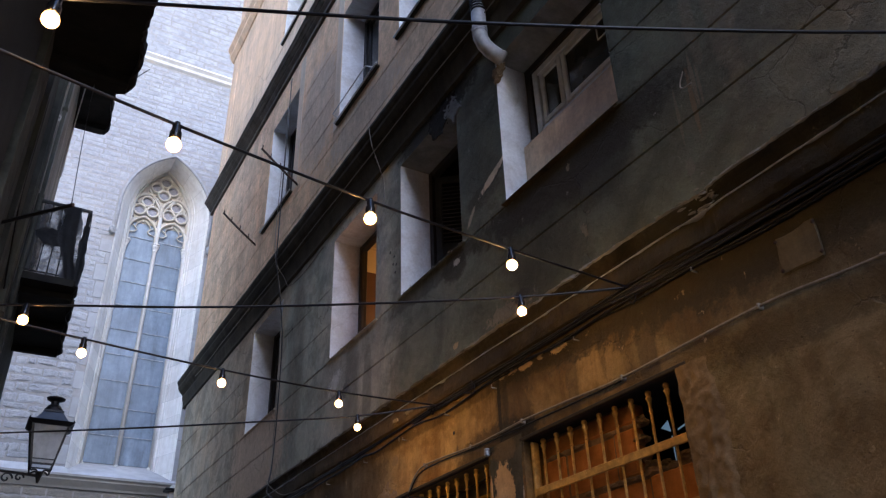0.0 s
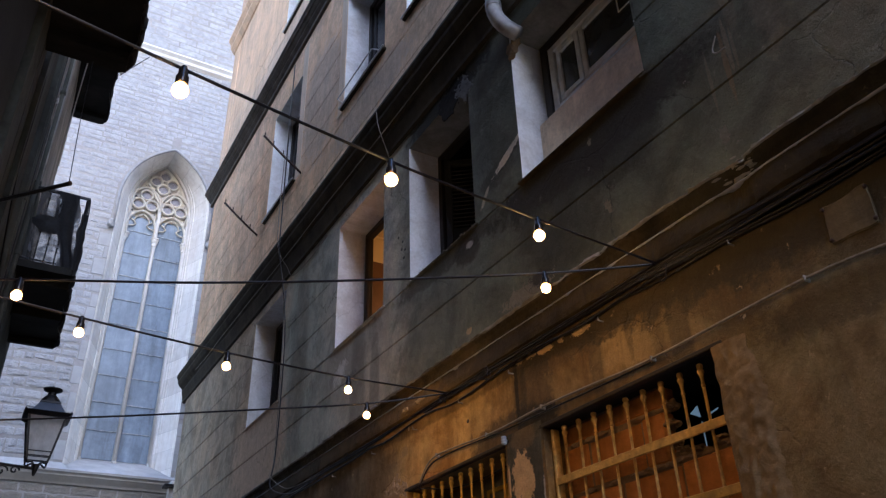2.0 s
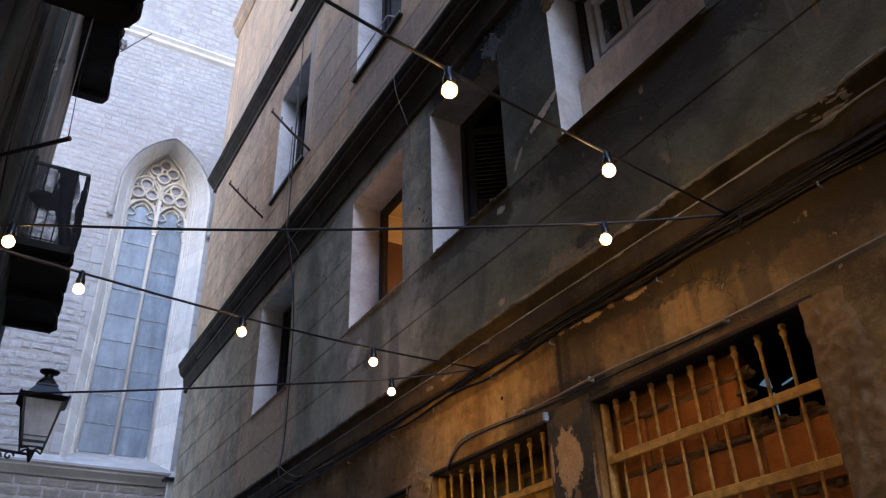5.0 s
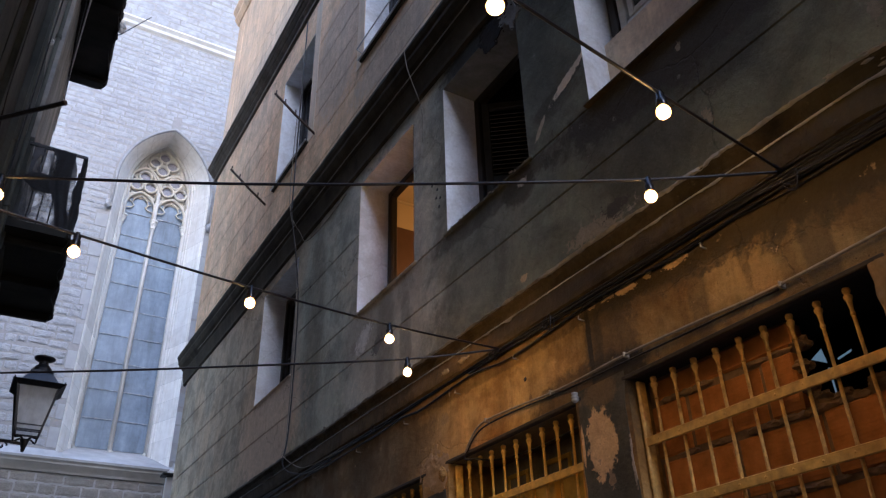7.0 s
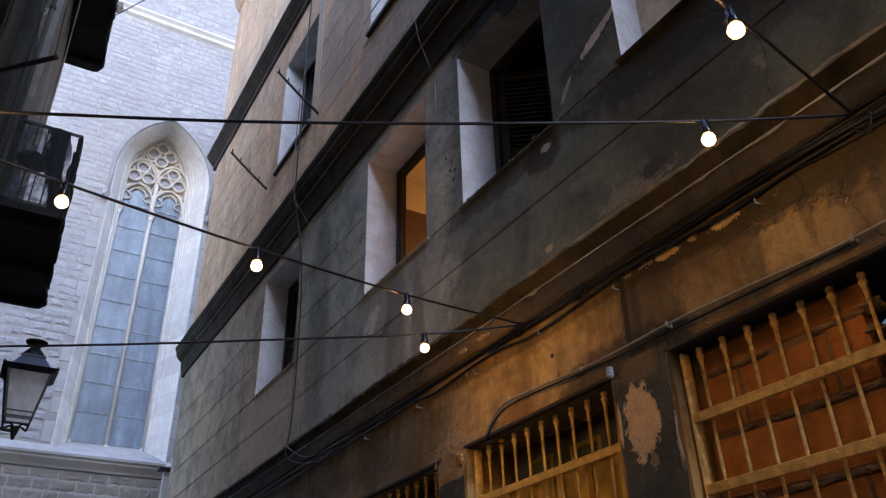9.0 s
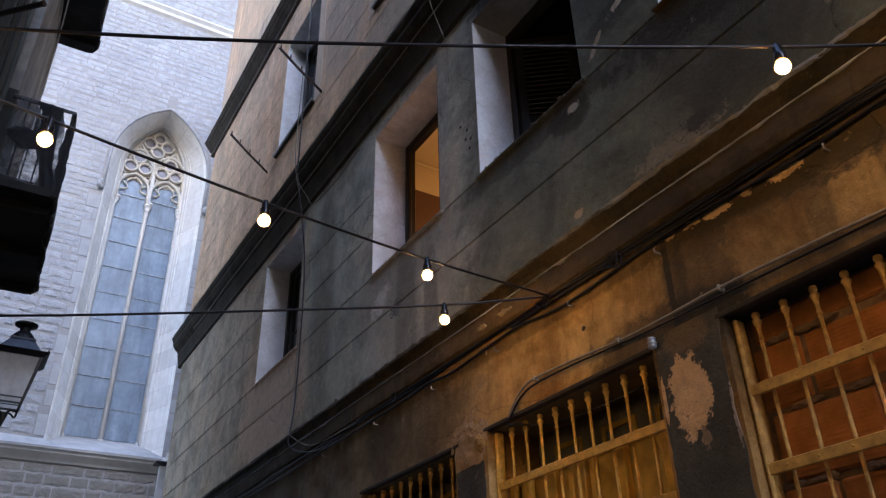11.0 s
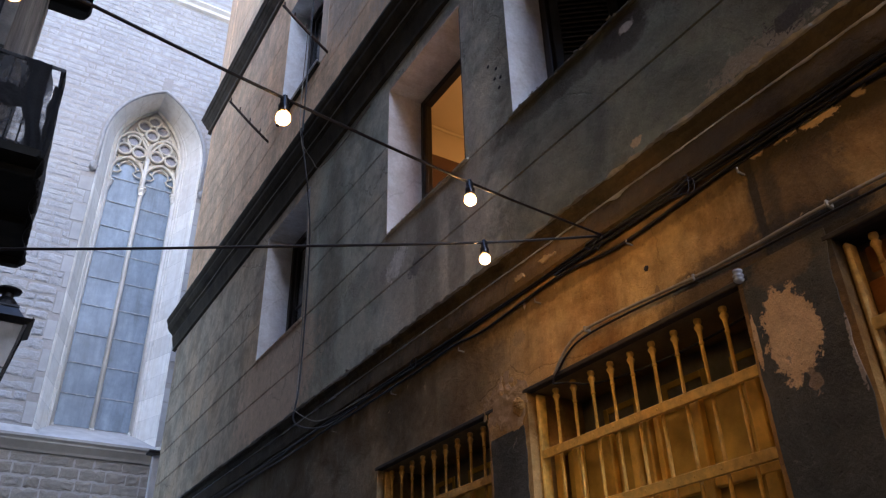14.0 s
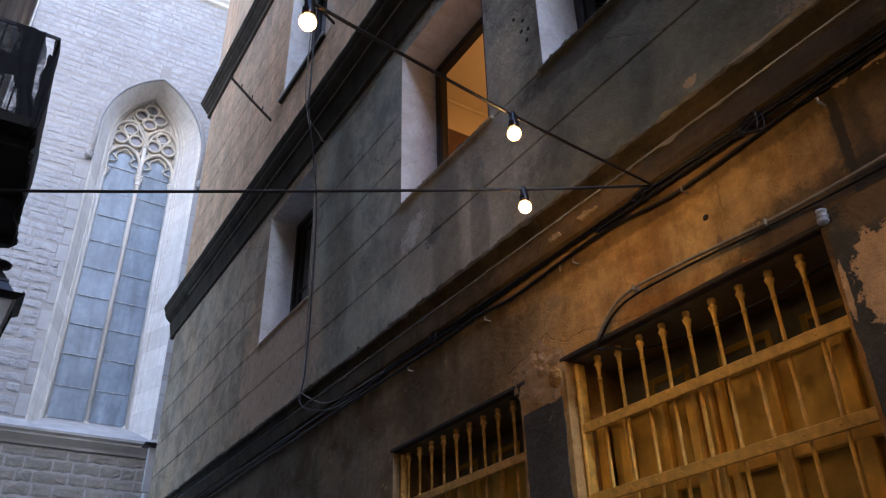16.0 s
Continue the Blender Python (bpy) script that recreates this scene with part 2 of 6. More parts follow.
M_TAN = plaster("pale_tan_render", (0.76, 0.535, 0.355), (0.7, 0.49, 0.32), (0.5, 0.38, 0.28), 0.6, 0.3, crack=0.5)
# ochre and grime; stops lighter by the bulbs and near end hold painted lamplight
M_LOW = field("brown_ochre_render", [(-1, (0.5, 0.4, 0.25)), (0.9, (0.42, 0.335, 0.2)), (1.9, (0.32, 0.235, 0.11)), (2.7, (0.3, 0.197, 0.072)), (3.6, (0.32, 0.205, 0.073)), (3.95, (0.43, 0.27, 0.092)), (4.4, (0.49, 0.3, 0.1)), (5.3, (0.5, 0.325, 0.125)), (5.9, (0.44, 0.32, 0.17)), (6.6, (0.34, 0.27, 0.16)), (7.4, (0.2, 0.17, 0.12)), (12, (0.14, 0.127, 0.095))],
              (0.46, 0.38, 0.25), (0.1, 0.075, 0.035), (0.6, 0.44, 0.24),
              [(3.75, 3.12, 0.12, 0.3, SOOT_SHADE, 0.6), (2.6, 3.15, 0.05, 0.25, SOOT_SHADE, 0.5), (3.2, 3.2, 0.04, 0.25, SOOT_SHADE, 0.5), (4.0, 3.0, 0.35, 0.12, SOOT_SHADE, 0.75), (1.7, 2.95, 0.4, 0.07, SOOT_SHADE, 0.5),
               # several dark marks run just below the ledge and its cables
               (3.0, 3.03, 0.55, 0.04, SOOT_SHADE, 0.3), (2.8, 3.4, 0.8, 0.06, SOOT_SHADE, 0.7), (4.6, 3.42, 0.9, 0.04, SOOT_SHADE, 0.5), (3.69, 3.04, 0.08, 0.06, SOOT_SHADE, 0.8), (3.9, 3.25, 0.05, 0.22, SOOT_SHADE, 0.6), (2.93, 3.3, 0.02, 0.14, SOOT_SHADE, 0.35), (1.5, 2.6, 0.6, 0.5, SOOT_SHADE, 0.2), (0.9, 3.36, 1.5, 0.13, SOOT_SHADE, 0.85), (1.2, 3.2, 0.7, 0.12, SOOT_SHADE, 0.5), (6.2, 3.2, 0.5, 0.2, SOOT_SHADE, 0.5), (3.93, 3.28, 0.014, 0.22, SOOT_SHADE, 0.9), (2.9, 3.38, 0.5, 0.07, (0.07, 0.05, 0.024), 0.5), (1.9, 3.2, 0.7, 0.25, (0.07, 0.055, 0.03), 0.3), (1.3, 3.4, 1.4, 0.17, (0.05, 0.04, 0.02), 0.75), (3.4, 3.4, 0.5, 0.09, (0.05, 0.037, 0.018), 0.4)],
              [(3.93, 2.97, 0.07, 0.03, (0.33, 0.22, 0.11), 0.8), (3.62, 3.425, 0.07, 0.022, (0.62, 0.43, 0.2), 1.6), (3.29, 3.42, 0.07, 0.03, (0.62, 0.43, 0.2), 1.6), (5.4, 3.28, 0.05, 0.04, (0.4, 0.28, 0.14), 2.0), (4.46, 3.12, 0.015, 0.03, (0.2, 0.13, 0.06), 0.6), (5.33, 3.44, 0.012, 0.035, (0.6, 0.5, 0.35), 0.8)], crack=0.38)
M_MARGIN = plaster("pale_margin_render", (0.82, 0.66, 0.48), (0.76, 0.61, 0.45), (0.6, 0.49, 0.36), 0.6, 0.3)
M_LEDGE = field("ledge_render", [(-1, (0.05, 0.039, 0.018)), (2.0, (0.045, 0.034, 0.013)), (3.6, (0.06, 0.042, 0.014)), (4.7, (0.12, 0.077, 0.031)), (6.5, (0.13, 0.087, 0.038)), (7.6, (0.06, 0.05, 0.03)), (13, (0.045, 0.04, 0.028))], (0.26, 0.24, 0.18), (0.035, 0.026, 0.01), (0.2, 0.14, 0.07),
                [(5.15, 3.56, 0.5, 0.05, (0.2, 0.13, 0.05), 0.5), (4.3, 3.58, 0.35, 0.05, SOOT_SHADE, 0.6)], crack=0.4, streak=0.5)
# paler than the ledge, painting the light caught on its crumbled edge
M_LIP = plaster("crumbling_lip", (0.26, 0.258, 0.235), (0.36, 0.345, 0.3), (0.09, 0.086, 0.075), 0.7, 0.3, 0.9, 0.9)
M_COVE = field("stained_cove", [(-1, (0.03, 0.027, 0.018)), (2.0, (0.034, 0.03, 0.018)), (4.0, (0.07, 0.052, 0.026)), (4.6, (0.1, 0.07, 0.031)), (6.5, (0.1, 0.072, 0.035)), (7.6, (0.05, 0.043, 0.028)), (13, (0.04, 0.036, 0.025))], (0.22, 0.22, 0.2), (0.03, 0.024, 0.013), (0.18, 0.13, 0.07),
               # long thin mark at 3.77 paints the shadow line along the wall's edge
               [(3.4, 3.77, 4.5, 0.022, SOOT_SHADE, 0.75)], crack=0.3, streak=0.5)
M_SOOT = plaster("soot_stain", (0.012, 0.01, 0.006), (0.018, 0.014, 0.009), (0.008, 0.007, 0.005), 0.7, 0.3)
M_APRON = plaster("stained_apron", (0.86, 0.74, 0.56), (0.74, 0.62, 0.46), (0.34, 0.28, 0.21), 0.8, 0.4)
M_BEAD = plaster("worn_bead", (0.62, 0.67, 0.72), (0.55, 0.58, 0.6), (0.24, 0.24, 0.23), 0.7, 0.3)
M_GROOVE = plaster("soot_joint_dark_head", (0.03, 0.03, 0.03), (0.045, 0.043, 0.04), (0.02, 0.02, 0.02), 0.6, 0.3)
M_CORN = plaster("blackened_moulding", (0.05, 0.044, 0.03), (0.07, 0.06, 0.041), (0.022, 0.02, 0.014), 0.6, 0.5)
M_CORN2 = plaster("dark_grey_moulding", (0.12, 0.1, 0.075), (0.15, 0.125, 0.095), (0.07, 0.06, 0.045), 0.6, 0.4)
M_SCUFF = plaster("scuffed_render", (0.16, 0.163, 0.14), (0.2, 0.195, 0.165), (0.09, 0.092, 0.08), 0.6, 0.3, 0.9, 0.8)
# lighter copy for the upper front, darker copy painting the shade lower down
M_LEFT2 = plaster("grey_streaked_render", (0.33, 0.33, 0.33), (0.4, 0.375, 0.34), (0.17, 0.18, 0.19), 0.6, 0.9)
M_LEFT3 = plaster("shade_grey_streaked_render", (0.055, 0.062, 0.054), (0.095, 0.098, 0.085), (0.024, 0.028, 0.025), 0.8, 1.0)
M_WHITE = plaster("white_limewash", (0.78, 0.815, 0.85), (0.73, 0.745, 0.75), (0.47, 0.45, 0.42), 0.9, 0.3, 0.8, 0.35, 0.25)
# near-black, to paint the shade on faces turned from the light
M_LEFT = plaster("shade_darkened_render", (0.016, 0.016, 0.015), (0.026, 0.025, 0.022), (0.01, 0.01, 0.011), 0.6, 0.7)
M_PEEL = plaster("bare_tan_plaster", (0.44, 0.31, 0.18), (0.37, 0.26, 0.155), (0.27, 0.2, 0.12), 0.6, 0.2)
M_REPAIR = plaster("ochre_brown_mortar", (0.3, 0.215, 0.115), (0.25, 0.18, 0.1), (0.11, 0.08, 0.048), 0.6, 0.25, 0.9, 0.9)
BARE_TAN = (0.58, 0.385, 0.19)
M_DKPAINT = field("dark_grey_paint", [(3.0, (0.085, 0.083, 0.062)), (4.3, (0.075, 0.075, 0.06)), (4.8, (0.082, 0.082, 0.072)), (6.5, (0.075, 0.078, 0.07))], (0.6, 0.6, 0.58), (0.1, 0.075, 0.045), (0.2, 0.17, 0.12),
                  [(3.9, 2.98, 0.1, 0.05, (0.2, 0.14, 0.075), 0.6)],
                  [(3.93, 2.735, 0.105, 0.165, BARE_TAN, 0.7), (3.89, 2.55, 0.022, 0.045, (0.24, 0.17, 0.1), 2.6), (3.72, 2.86, 0.012, 0.05, BARE_TAN, 1.2), (3.735, 2.6, 0.012, 0.12, (0.3, 0.25, 0.19), 1.6), (4.065, 2.75, 0.01, 0.1, BARE_TAN, 1.6)], crack=0.3)
M_STONE = plain("pale_church_stone", (0.345, 0.345, 0.348), 0.9, 0, 0.22, 7, 0.9, True, 0.2)
M_STONE2 = plain("weathered_ashlar", (0.23, 0.208, 0.18), 0.9, 0, 0.25, 8, 0.8, True, 0.2)
M_DRESS = plain("dressed_limestone", (0.66, 0.645, 0.61), 0.85, 0, 0.12, 5, 0.4, False, 0.2)
# lit slope and shaded front of one sill, painted as two colours
M_SILL_LIT = plain("lit_sill_stone", (0.5, 0.49, 0.475), 0.85, 0, 0.18, 4, 0.4, False, 0.2)
M_SILL = plain("shaded_sill_stone", (0.3, 0.28, 0.25), 0.85, 0, 0.15, 4, 0.4, False, 0.2)
M_MORTAR = plain("lime_mortar", (0.33, 0.315, 0.3), 0.95, 0, 0.15, 12, 0.6, False, 0.1)
M_SURROUND, st, sb = tree("jointed_dressed_limestone")
sz = st.nodes.new("ShaderNodeSeparateXYZ")
st.links.new(coords(st), sz.inputs[0])
bed = madd(st, sz.outputs[2], 1 / 0.46, 0.0)
frac, whole = nd(st, "ShaderNodeMath"), nd(st, "ShaderNodeMath")
frac.operation, whole.operation = 'FRACT', 'FLOOR'
for node in (frac, whole):
    st.links.new(bed, node.inputs[0])
tone = st.nodes.new("ShaderNodeTexWhiteNoise")
tone.noise_dimensions = '1D'
st.links.new(whole.outputs[0], tone.inputs["W"])
sc = ramp(st, noise_tex(st, coords(st), 5, 7, 0.65), [(0.3, (0.66, 0.635, 0.59)), (0.7, (0.8, 0.78, 0.74))])
sc = mix(st, 1.0, sc, ramp(st, tone.outputs["Value"], [(0, grey(0.88)), (1, grey(1.08))]), 'MULTIPLY')
sc = mix(st, 1.0, sc, ramp(st, frac.outputs[0], [(0.0, grey(0.72)), (0.035, grey(1.0))]), 'MULTIPLY')
sc = mix(st, 0.4, sc, ramp(st, noise_tex(st, coords(st, (6, 6, 0.5)), 1.4, 5, 0.6), [(0.3, (0.72, 0.66, 0.58)), (0.55, grey(1.0))]), 'MULTIPLY')
st.links.new(sc, sb.inputs["Base Color"])
sb.inputs["Roughness"].default_value = 0.9
M_IRON = plain("black_iron", (0.02, 0.02, 0.022), 0.45, 0.6, 0.3, 30, 0.2)
M_RUST = plain("rusty_iron", (0.06, 0.035, 0.025), 0.75, 0.3, 0.5, 40, 0.5)
M_OCHRE = plain("ochre_painted_iron", (0.7, 0.44, 0.085), 0.6, 0, 0.35, 25, 0.4)
# dimmer copies of the ochre paint weaker lamplight on the outer two grilles
M_BARS = plain("dim_worn_ochre_iron", (0.5, 0.31, 0.085), 0.7, 0.1, 0.5, 30, 0.6)
M_STRAP = plain("dim_ochre_iron", (0.58, 0.36, 0.085), 0.65, 0, 0.4, 22, 0.4)
M_FLAKE = plain("flaking_ochre_plaster", (0.4, 0.275, 0.12), 0.85, 0, 0.25, 20, 0.5)
M_SHUT = plain("grey_green_louvre_paint", (0.04, 0.04, 0.035), 0.6, 0, 0.3, 15, 0.3)
M_OCHREW = plain("ochre_painted_timber", (0.84, 0.54, 0.09), 0.65, 0, 0.3, 12, 0.4)
M_PANEL = plain("dull_ochre_board", (0.52, 0.37, 0.08), 0.7, 0, 0.35, 9, 0.4)
# two window heads take this darker tone instead of the reveals' white
M_DULLGREY = plaster("dull_grey_paint", (0.225, 0.235, 0.225), (0.28, 0.285, 0.265), (0.1, 0.1, 0.092), 0.7, 0.2)
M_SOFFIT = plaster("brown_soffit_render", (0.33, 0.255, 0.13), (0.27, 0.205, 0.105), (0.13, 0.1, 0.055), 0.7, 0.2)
M_DKWOOD = plain("dark_brown_timber", (0.016, 0.012, 0.009), 0.5, 0, 0.35, 18, 0.3)
M_GREYW = plain("grey_white_timber", (0.62, 0.66, 0.66), 0.6, 0, 0.2, 18, 0.3)
M_BLACK = plain("black_rubber_cable", (0.007, 0.007, 0.011), 0.4, 0, 0.2, 60, 0, False, 0.35)
M_SOCKET = plain("black_bakelite", (0.012, 0.012, 0.014), 0.25, 0, 0.2, 60, 0, False, 0.6)
M_GREYC = plain("grey_conduit", (0.23, 0.21, 0.17), 0.6, 0, 0.35, 30, 0.2)
M_PIPE = plain("weathered_grey_pipe", (0.36, 0.36, 0.36), 0.45, 0, 0.35, 14, 0.2)
M_INSUL = plain("glazed_porcelain", (0.25, 0.29, 0.35), 0.25, 0, 0.2, 20, 0.1)
M_PVC = plain("pale_grey_pipe", (0.55, 0.54, 0.53), 0.4, 0, 0.1, 8, 0.1)
M_CLOTH = plain("dark_shade_cloth", (0.035, 0.037, 0.042), 0.9, 0, 0.3, 60, 0.4)
M_BRICK = plain("hollow_terracotta", (0.5, 0.212, 0.062), 0.85, 0, 0.28, 14, 0.6, True, 0.2)
M_LINTEL = plain("dark_rusty_steel", (0.03, 0.026, 0.022), 0.8, 0, 0.4, 30, 0.4)
M_JOINT = plain("brown_mortar", (0.24, 0.16, 0.09), 0.95, 0, 0.35, 25, 0.8)
M_GROUND = plain("grey_paving", (0.16, 0.155, 0.15), 0.8, 0, 0.2, 6, 0.3)
M_ROOM = plain("warm_room_paint", (0.6, 0.5, 0.29), 0.8, 0, 0.05, 3, 0.05)
# near-black walls paint in the darkness of the unlit rooms
M_DARKROOM = plain("unlit_room_black", (0.022, 0.021, 0.02), 0.9, 0, 0.1, 3, 0)
M_BULB = glow("warm_bulb_core", (1.0, 0.56, 0.18), 71.0)
# faintly glowing shell imitates the warm halo round each bulb
M_SHELL = glow("bulb_halo_shell", (1.0, 0.5, 0.14), 1.1)
M_SHELL.node_tree.nodes["Principled BSDF"].inputs["Alpha"].default_value = 0.45


def glass_mat(name, col, rough, alpha, dirt=0.0):
    m, t, b = tree(name)
    v = coords(t)
    n = noise_tex(t, v, 2.2, 5)
    c = ramp(t, n, [(0.3, tuple(k * 0.7 for k in col)), (0.7, col)])
    if dirt:
        run = noise_tex(t, coords(t, (5, 1, 0.8)), 1.3, 6, 0.65, 0.3)
        c = mix(t, dirt, c, ramp(t, run, [(0.35, grey(0.55)), (0.5, grey(1.0)), (0.68, grey(1.4))]), 'MULTIPLY')
        c = mix(t, dirt, c, ramp(t, noise_tex(t, v, 9, 7, 0.7), [(0.35, grey(0.75)), (0.65, grey(1.2))]), 'MULTIPLY')
    t.links.new(c, b.inputs["Base Color"])
    b.inputs["Roughness"].default_value = rough
    b.inputs["Alpha"].default_value = alpha
    bump(t, b, n, 0.15, 0.01)
    return m


# bluish base colour paints the sky's reflection into the opaque panes
M_LEADGL = glass_mat("milky_leaded_glass", (0.2, 0.262, 0.335), 0.35, 1.0, 0.6)
M_NET = plain("dark_netting", (0.05, 0.053, 0.06), 0.9, 0, 0.3, 30, 0)
nt = M_NET.node_tree
gaps = ramp(nt, noise_tex(nt, coords(nt, (1, 1, 0.7)), 5.5, 5, 0.6, 0.8), [(0.36, grey(0.45)), (0.5, grey(0.75)), (0.6, grey(0.97))])
nt.links.new(gaps, nt.nodes["Principled BSDF"].inputs["Alpha"])
M_LAMPGL = glass_mat("frosted_lantern_glass", (0.6, 0.6, 0.6), 0.3, 0.5, 0.5)
M_DKGLASS = glass_mat("dark_window_glass", (0.03, 0.035, 0.035), 0.12, 1.0)


# ---- mesh helpers ----
def box(bm, x0, x1, y0, y1, z0, z1, m=None):
    vs = [bm.verts.new((x, y, z)) for x in (x0, x1) for y in (y0, y1) for z in (z0, z1)]
    for f in ((0, 1, 3, 2), (4, 6, 7, 5), (0, 4, 5, 1), (2, 3, 7, 6), (0, 2, 6, 4), (1, 5, 7, 3)):
        bm.faces.new([vs[i] for i in f])
    if m is not None:
        bmesh.ops.transform(bm, matrix=m, verts=vs)
    return vs


def soft_box(bm, x0, x1, y0, y1, z0, z1, r=0.006, m=None):
    """A box whose edges are chamfered."""
    b2 = bmesh.new()
    box(b2, x0, x1, y0, y1, z0, z1)
    bmesh.ops.bevel(b2, geom=b2.edges[:], offset=r, segments=1, affect='EDGES')
    if m is not None:
        b2.transform(m)
    me = bpy.data.meshes.new("tmp")
    b2.to_mesh(me)
    b2.free()
    bm.from_mesh(me)
    bpy.data.meshes.remove(me)


def tube(bm, pts, r, n=8, closed=False):
    pts = [Vector(p) for p in pts]
    k = len(pts)
    rings, side = [], None
    for i, p in enumerate(pts):
        if closed:
            d = pts[(i + 1) % k] - pts[i - 1]
        else:
            d = pts[min(i + 1, k - 1)] - pts[max(i - 1, 0)]
        d.normalize()
        if side is None:
            side = d.orthogonal().normalized()
        side = (side - d * side.dot(d)).normalized()
        up = d.cross(side)
        rr = r[i] if isinstance(r, (list, tuple)) else r
        rings.append([bm.verts.new(p + (side * math.cos(a) + up * math.sin(a)) * rr) for a in [2 * math.pi * j / n for j in range(n)]])
    for i in range(k if closed else k - 1):
        a, b = rings[i], rings[(i + 1) % k]
        if closed and i == k - 1:
            off = min(range(n), key=lambda o: (a[0].co - b[o].co).length)
            b = b[off:] + b[:off]
        for j in range(n):
            bm.faces.new((a[j], a[(j + 1) % n], b[(j + 1) % n], b[j]))
    if not closed:
        bm.faces.new(rings[0][::-1])
        bm.faces.new(rings[-1])


def lathe(bm, prof, n=12, m=None):
    """prof: (radius, z) from bottom to top, turned round the z axis."""
    rings = []
    for r, z in prof:
        rings.append([bm.verts.new((r * math.cos(2 * math.pi * j / n), r * math.sin(2 * math.pi * j / n), z)) for j in range(n)])
    for a, b in zip(rings, rings[1:]):
        for j in range(n):
            bm.faces.new((a[j], a[(j + 1) % n], b[(j + 1) % n], b[j]))
    bm.faces.new(rings[0][::-1])
    bm.faces.new(rings[-1])
    if m is not None:
        bmesh.ops.transform(bm, matrix=m, verts=[v for g in rings for v in g])


def frustum(bm, x, y, z0, h0x, h0y, z1, h1x, h1y):
    """A four-sided taper from half sizes h0 at z0 to h1 at z1."""
    lo = [bm.verts.new((x + a * h0x, y + b * h0y, z0)) for a, b in ((-1, -1), (1, -1), (1, 1), (-1, 1))]
    hi = [bm.verts.new((x + a * h1x, y + b * h1y, z1)) for a, b in ((-1, -1), (1, -1), (1, 1), (-1, 1))]
    for j in range(4):
        bm.faces.new((lo[j], lo[(j + 1) % 4], hi[(j + 1) % 4], hi[j]))
    bm.faces.new(lo[::-1])
    bm.faces.new(hi)


def finish(name, bm, mats, smooth=False):
    bmesh.ops.recalc_face_normals(bm, faces=bm.faces)
    me = bpy.data.meshes.new(name)
    bm.to_mesh(me)
    bm.free()
    for m in (mats if isinstance(mats, (list, tuple)) else [mats]):
        me.materials.append(m)
    if smooth:
        for p in me.polygons:
            p.use_smooth = True
    return me


def thing(name, at, label, category, group="", kind=""):
    ob = new(name)
    ob.location = at
    return tagged(ob, label, category, group, kind)


def part(name, bm, mats, parent=None, label="", smooth=False):
    ob = new(name, bm if isinstance(bm, bpy.types.Mesh) else finish(name, bm, mats, smooth))
    if parent is not None:
        ob.parent = parent
        off = parent.location if parent.parent is None else Vector((0, 0, 0))
        ob.matrix_parent_inverse = Matrix.Translation(-off)
    return tagged(ob, label) if label else ob


def solid(name, bm, mats, label, category, group="", kind="", smooth=False):
    return tagged(part(name, bm, mats, None, "", smooth), label, category, group, kind)


def wob(y, seed, scale, amp):
    return amp * noise.noise((y * scale, seed * 7.3, 0.5))

# ---- the large structure ----
FX = 2.72          # plane of the tall facade
FAR = 13.42        # its far corner
LEDGE = 3.78
BACK = 0.385       # wall thickness
bm = bmesh.new()
box(bm, -150, 150, -150, 150, -0.2, 0)
solid("ground", bm, M_GROUND, "grey stone paving of the narrow alley", "ground", kind="structure")

GROOVES = [4.22, 4.64, 5.07, 5.49, 7.12, 7.55, 7.97, 8.39, 8.81, 9.23, 11.0, 11.42, 11.84]
# openings: y0, y1, z0, z1, depth of the reveal
LOW = [(2.43, 3.71, 1.1, 2.99, 0.22), (4.09, 5.37, 1.1, 2.99, 0.22), (5.70, 6.94, 1.1, 2.975, 0.22)]
ROW1 = [(2.49, 3.67, 4.66, 5.99, 0.3), (4.27, 5.29, 4.66, 6.04, 0.3), (5.80, 6.87, 4.66, 6.05, 0.3), (8.50, 9.66, 4.66, 6.08, 0.28)]
ROW2 = [(4.30, 5.32, 7.76, 9.6, 0.3), (5.83, 6.92, 7.76, 9.6, 0.3), (8.55, 9.72, 7.74, 9.62, 0.28)]
ROW3 = [(5.85, 6.9, 11.5, 13.3, 0.3), (8.6, 9.66, 11.5, 13.3, 0.28)]
OPEN = LOW + ROW1 + ROW2 + ROW3
# plain margins beside the windows, where no joint is cut: y0, y1, z0, z1
BANDS = [(3.67, 4.27, 4.66, 6.45), (5.29, 5.80, 4.66, 6.45), (8.37, 8.50, 4.66, 6.45), (5.32, 5.83, 7.7, 10.2), (6.92, 7.1, 7.7, 10.2), (8.36, 8.55, 7.7, 10.2)]


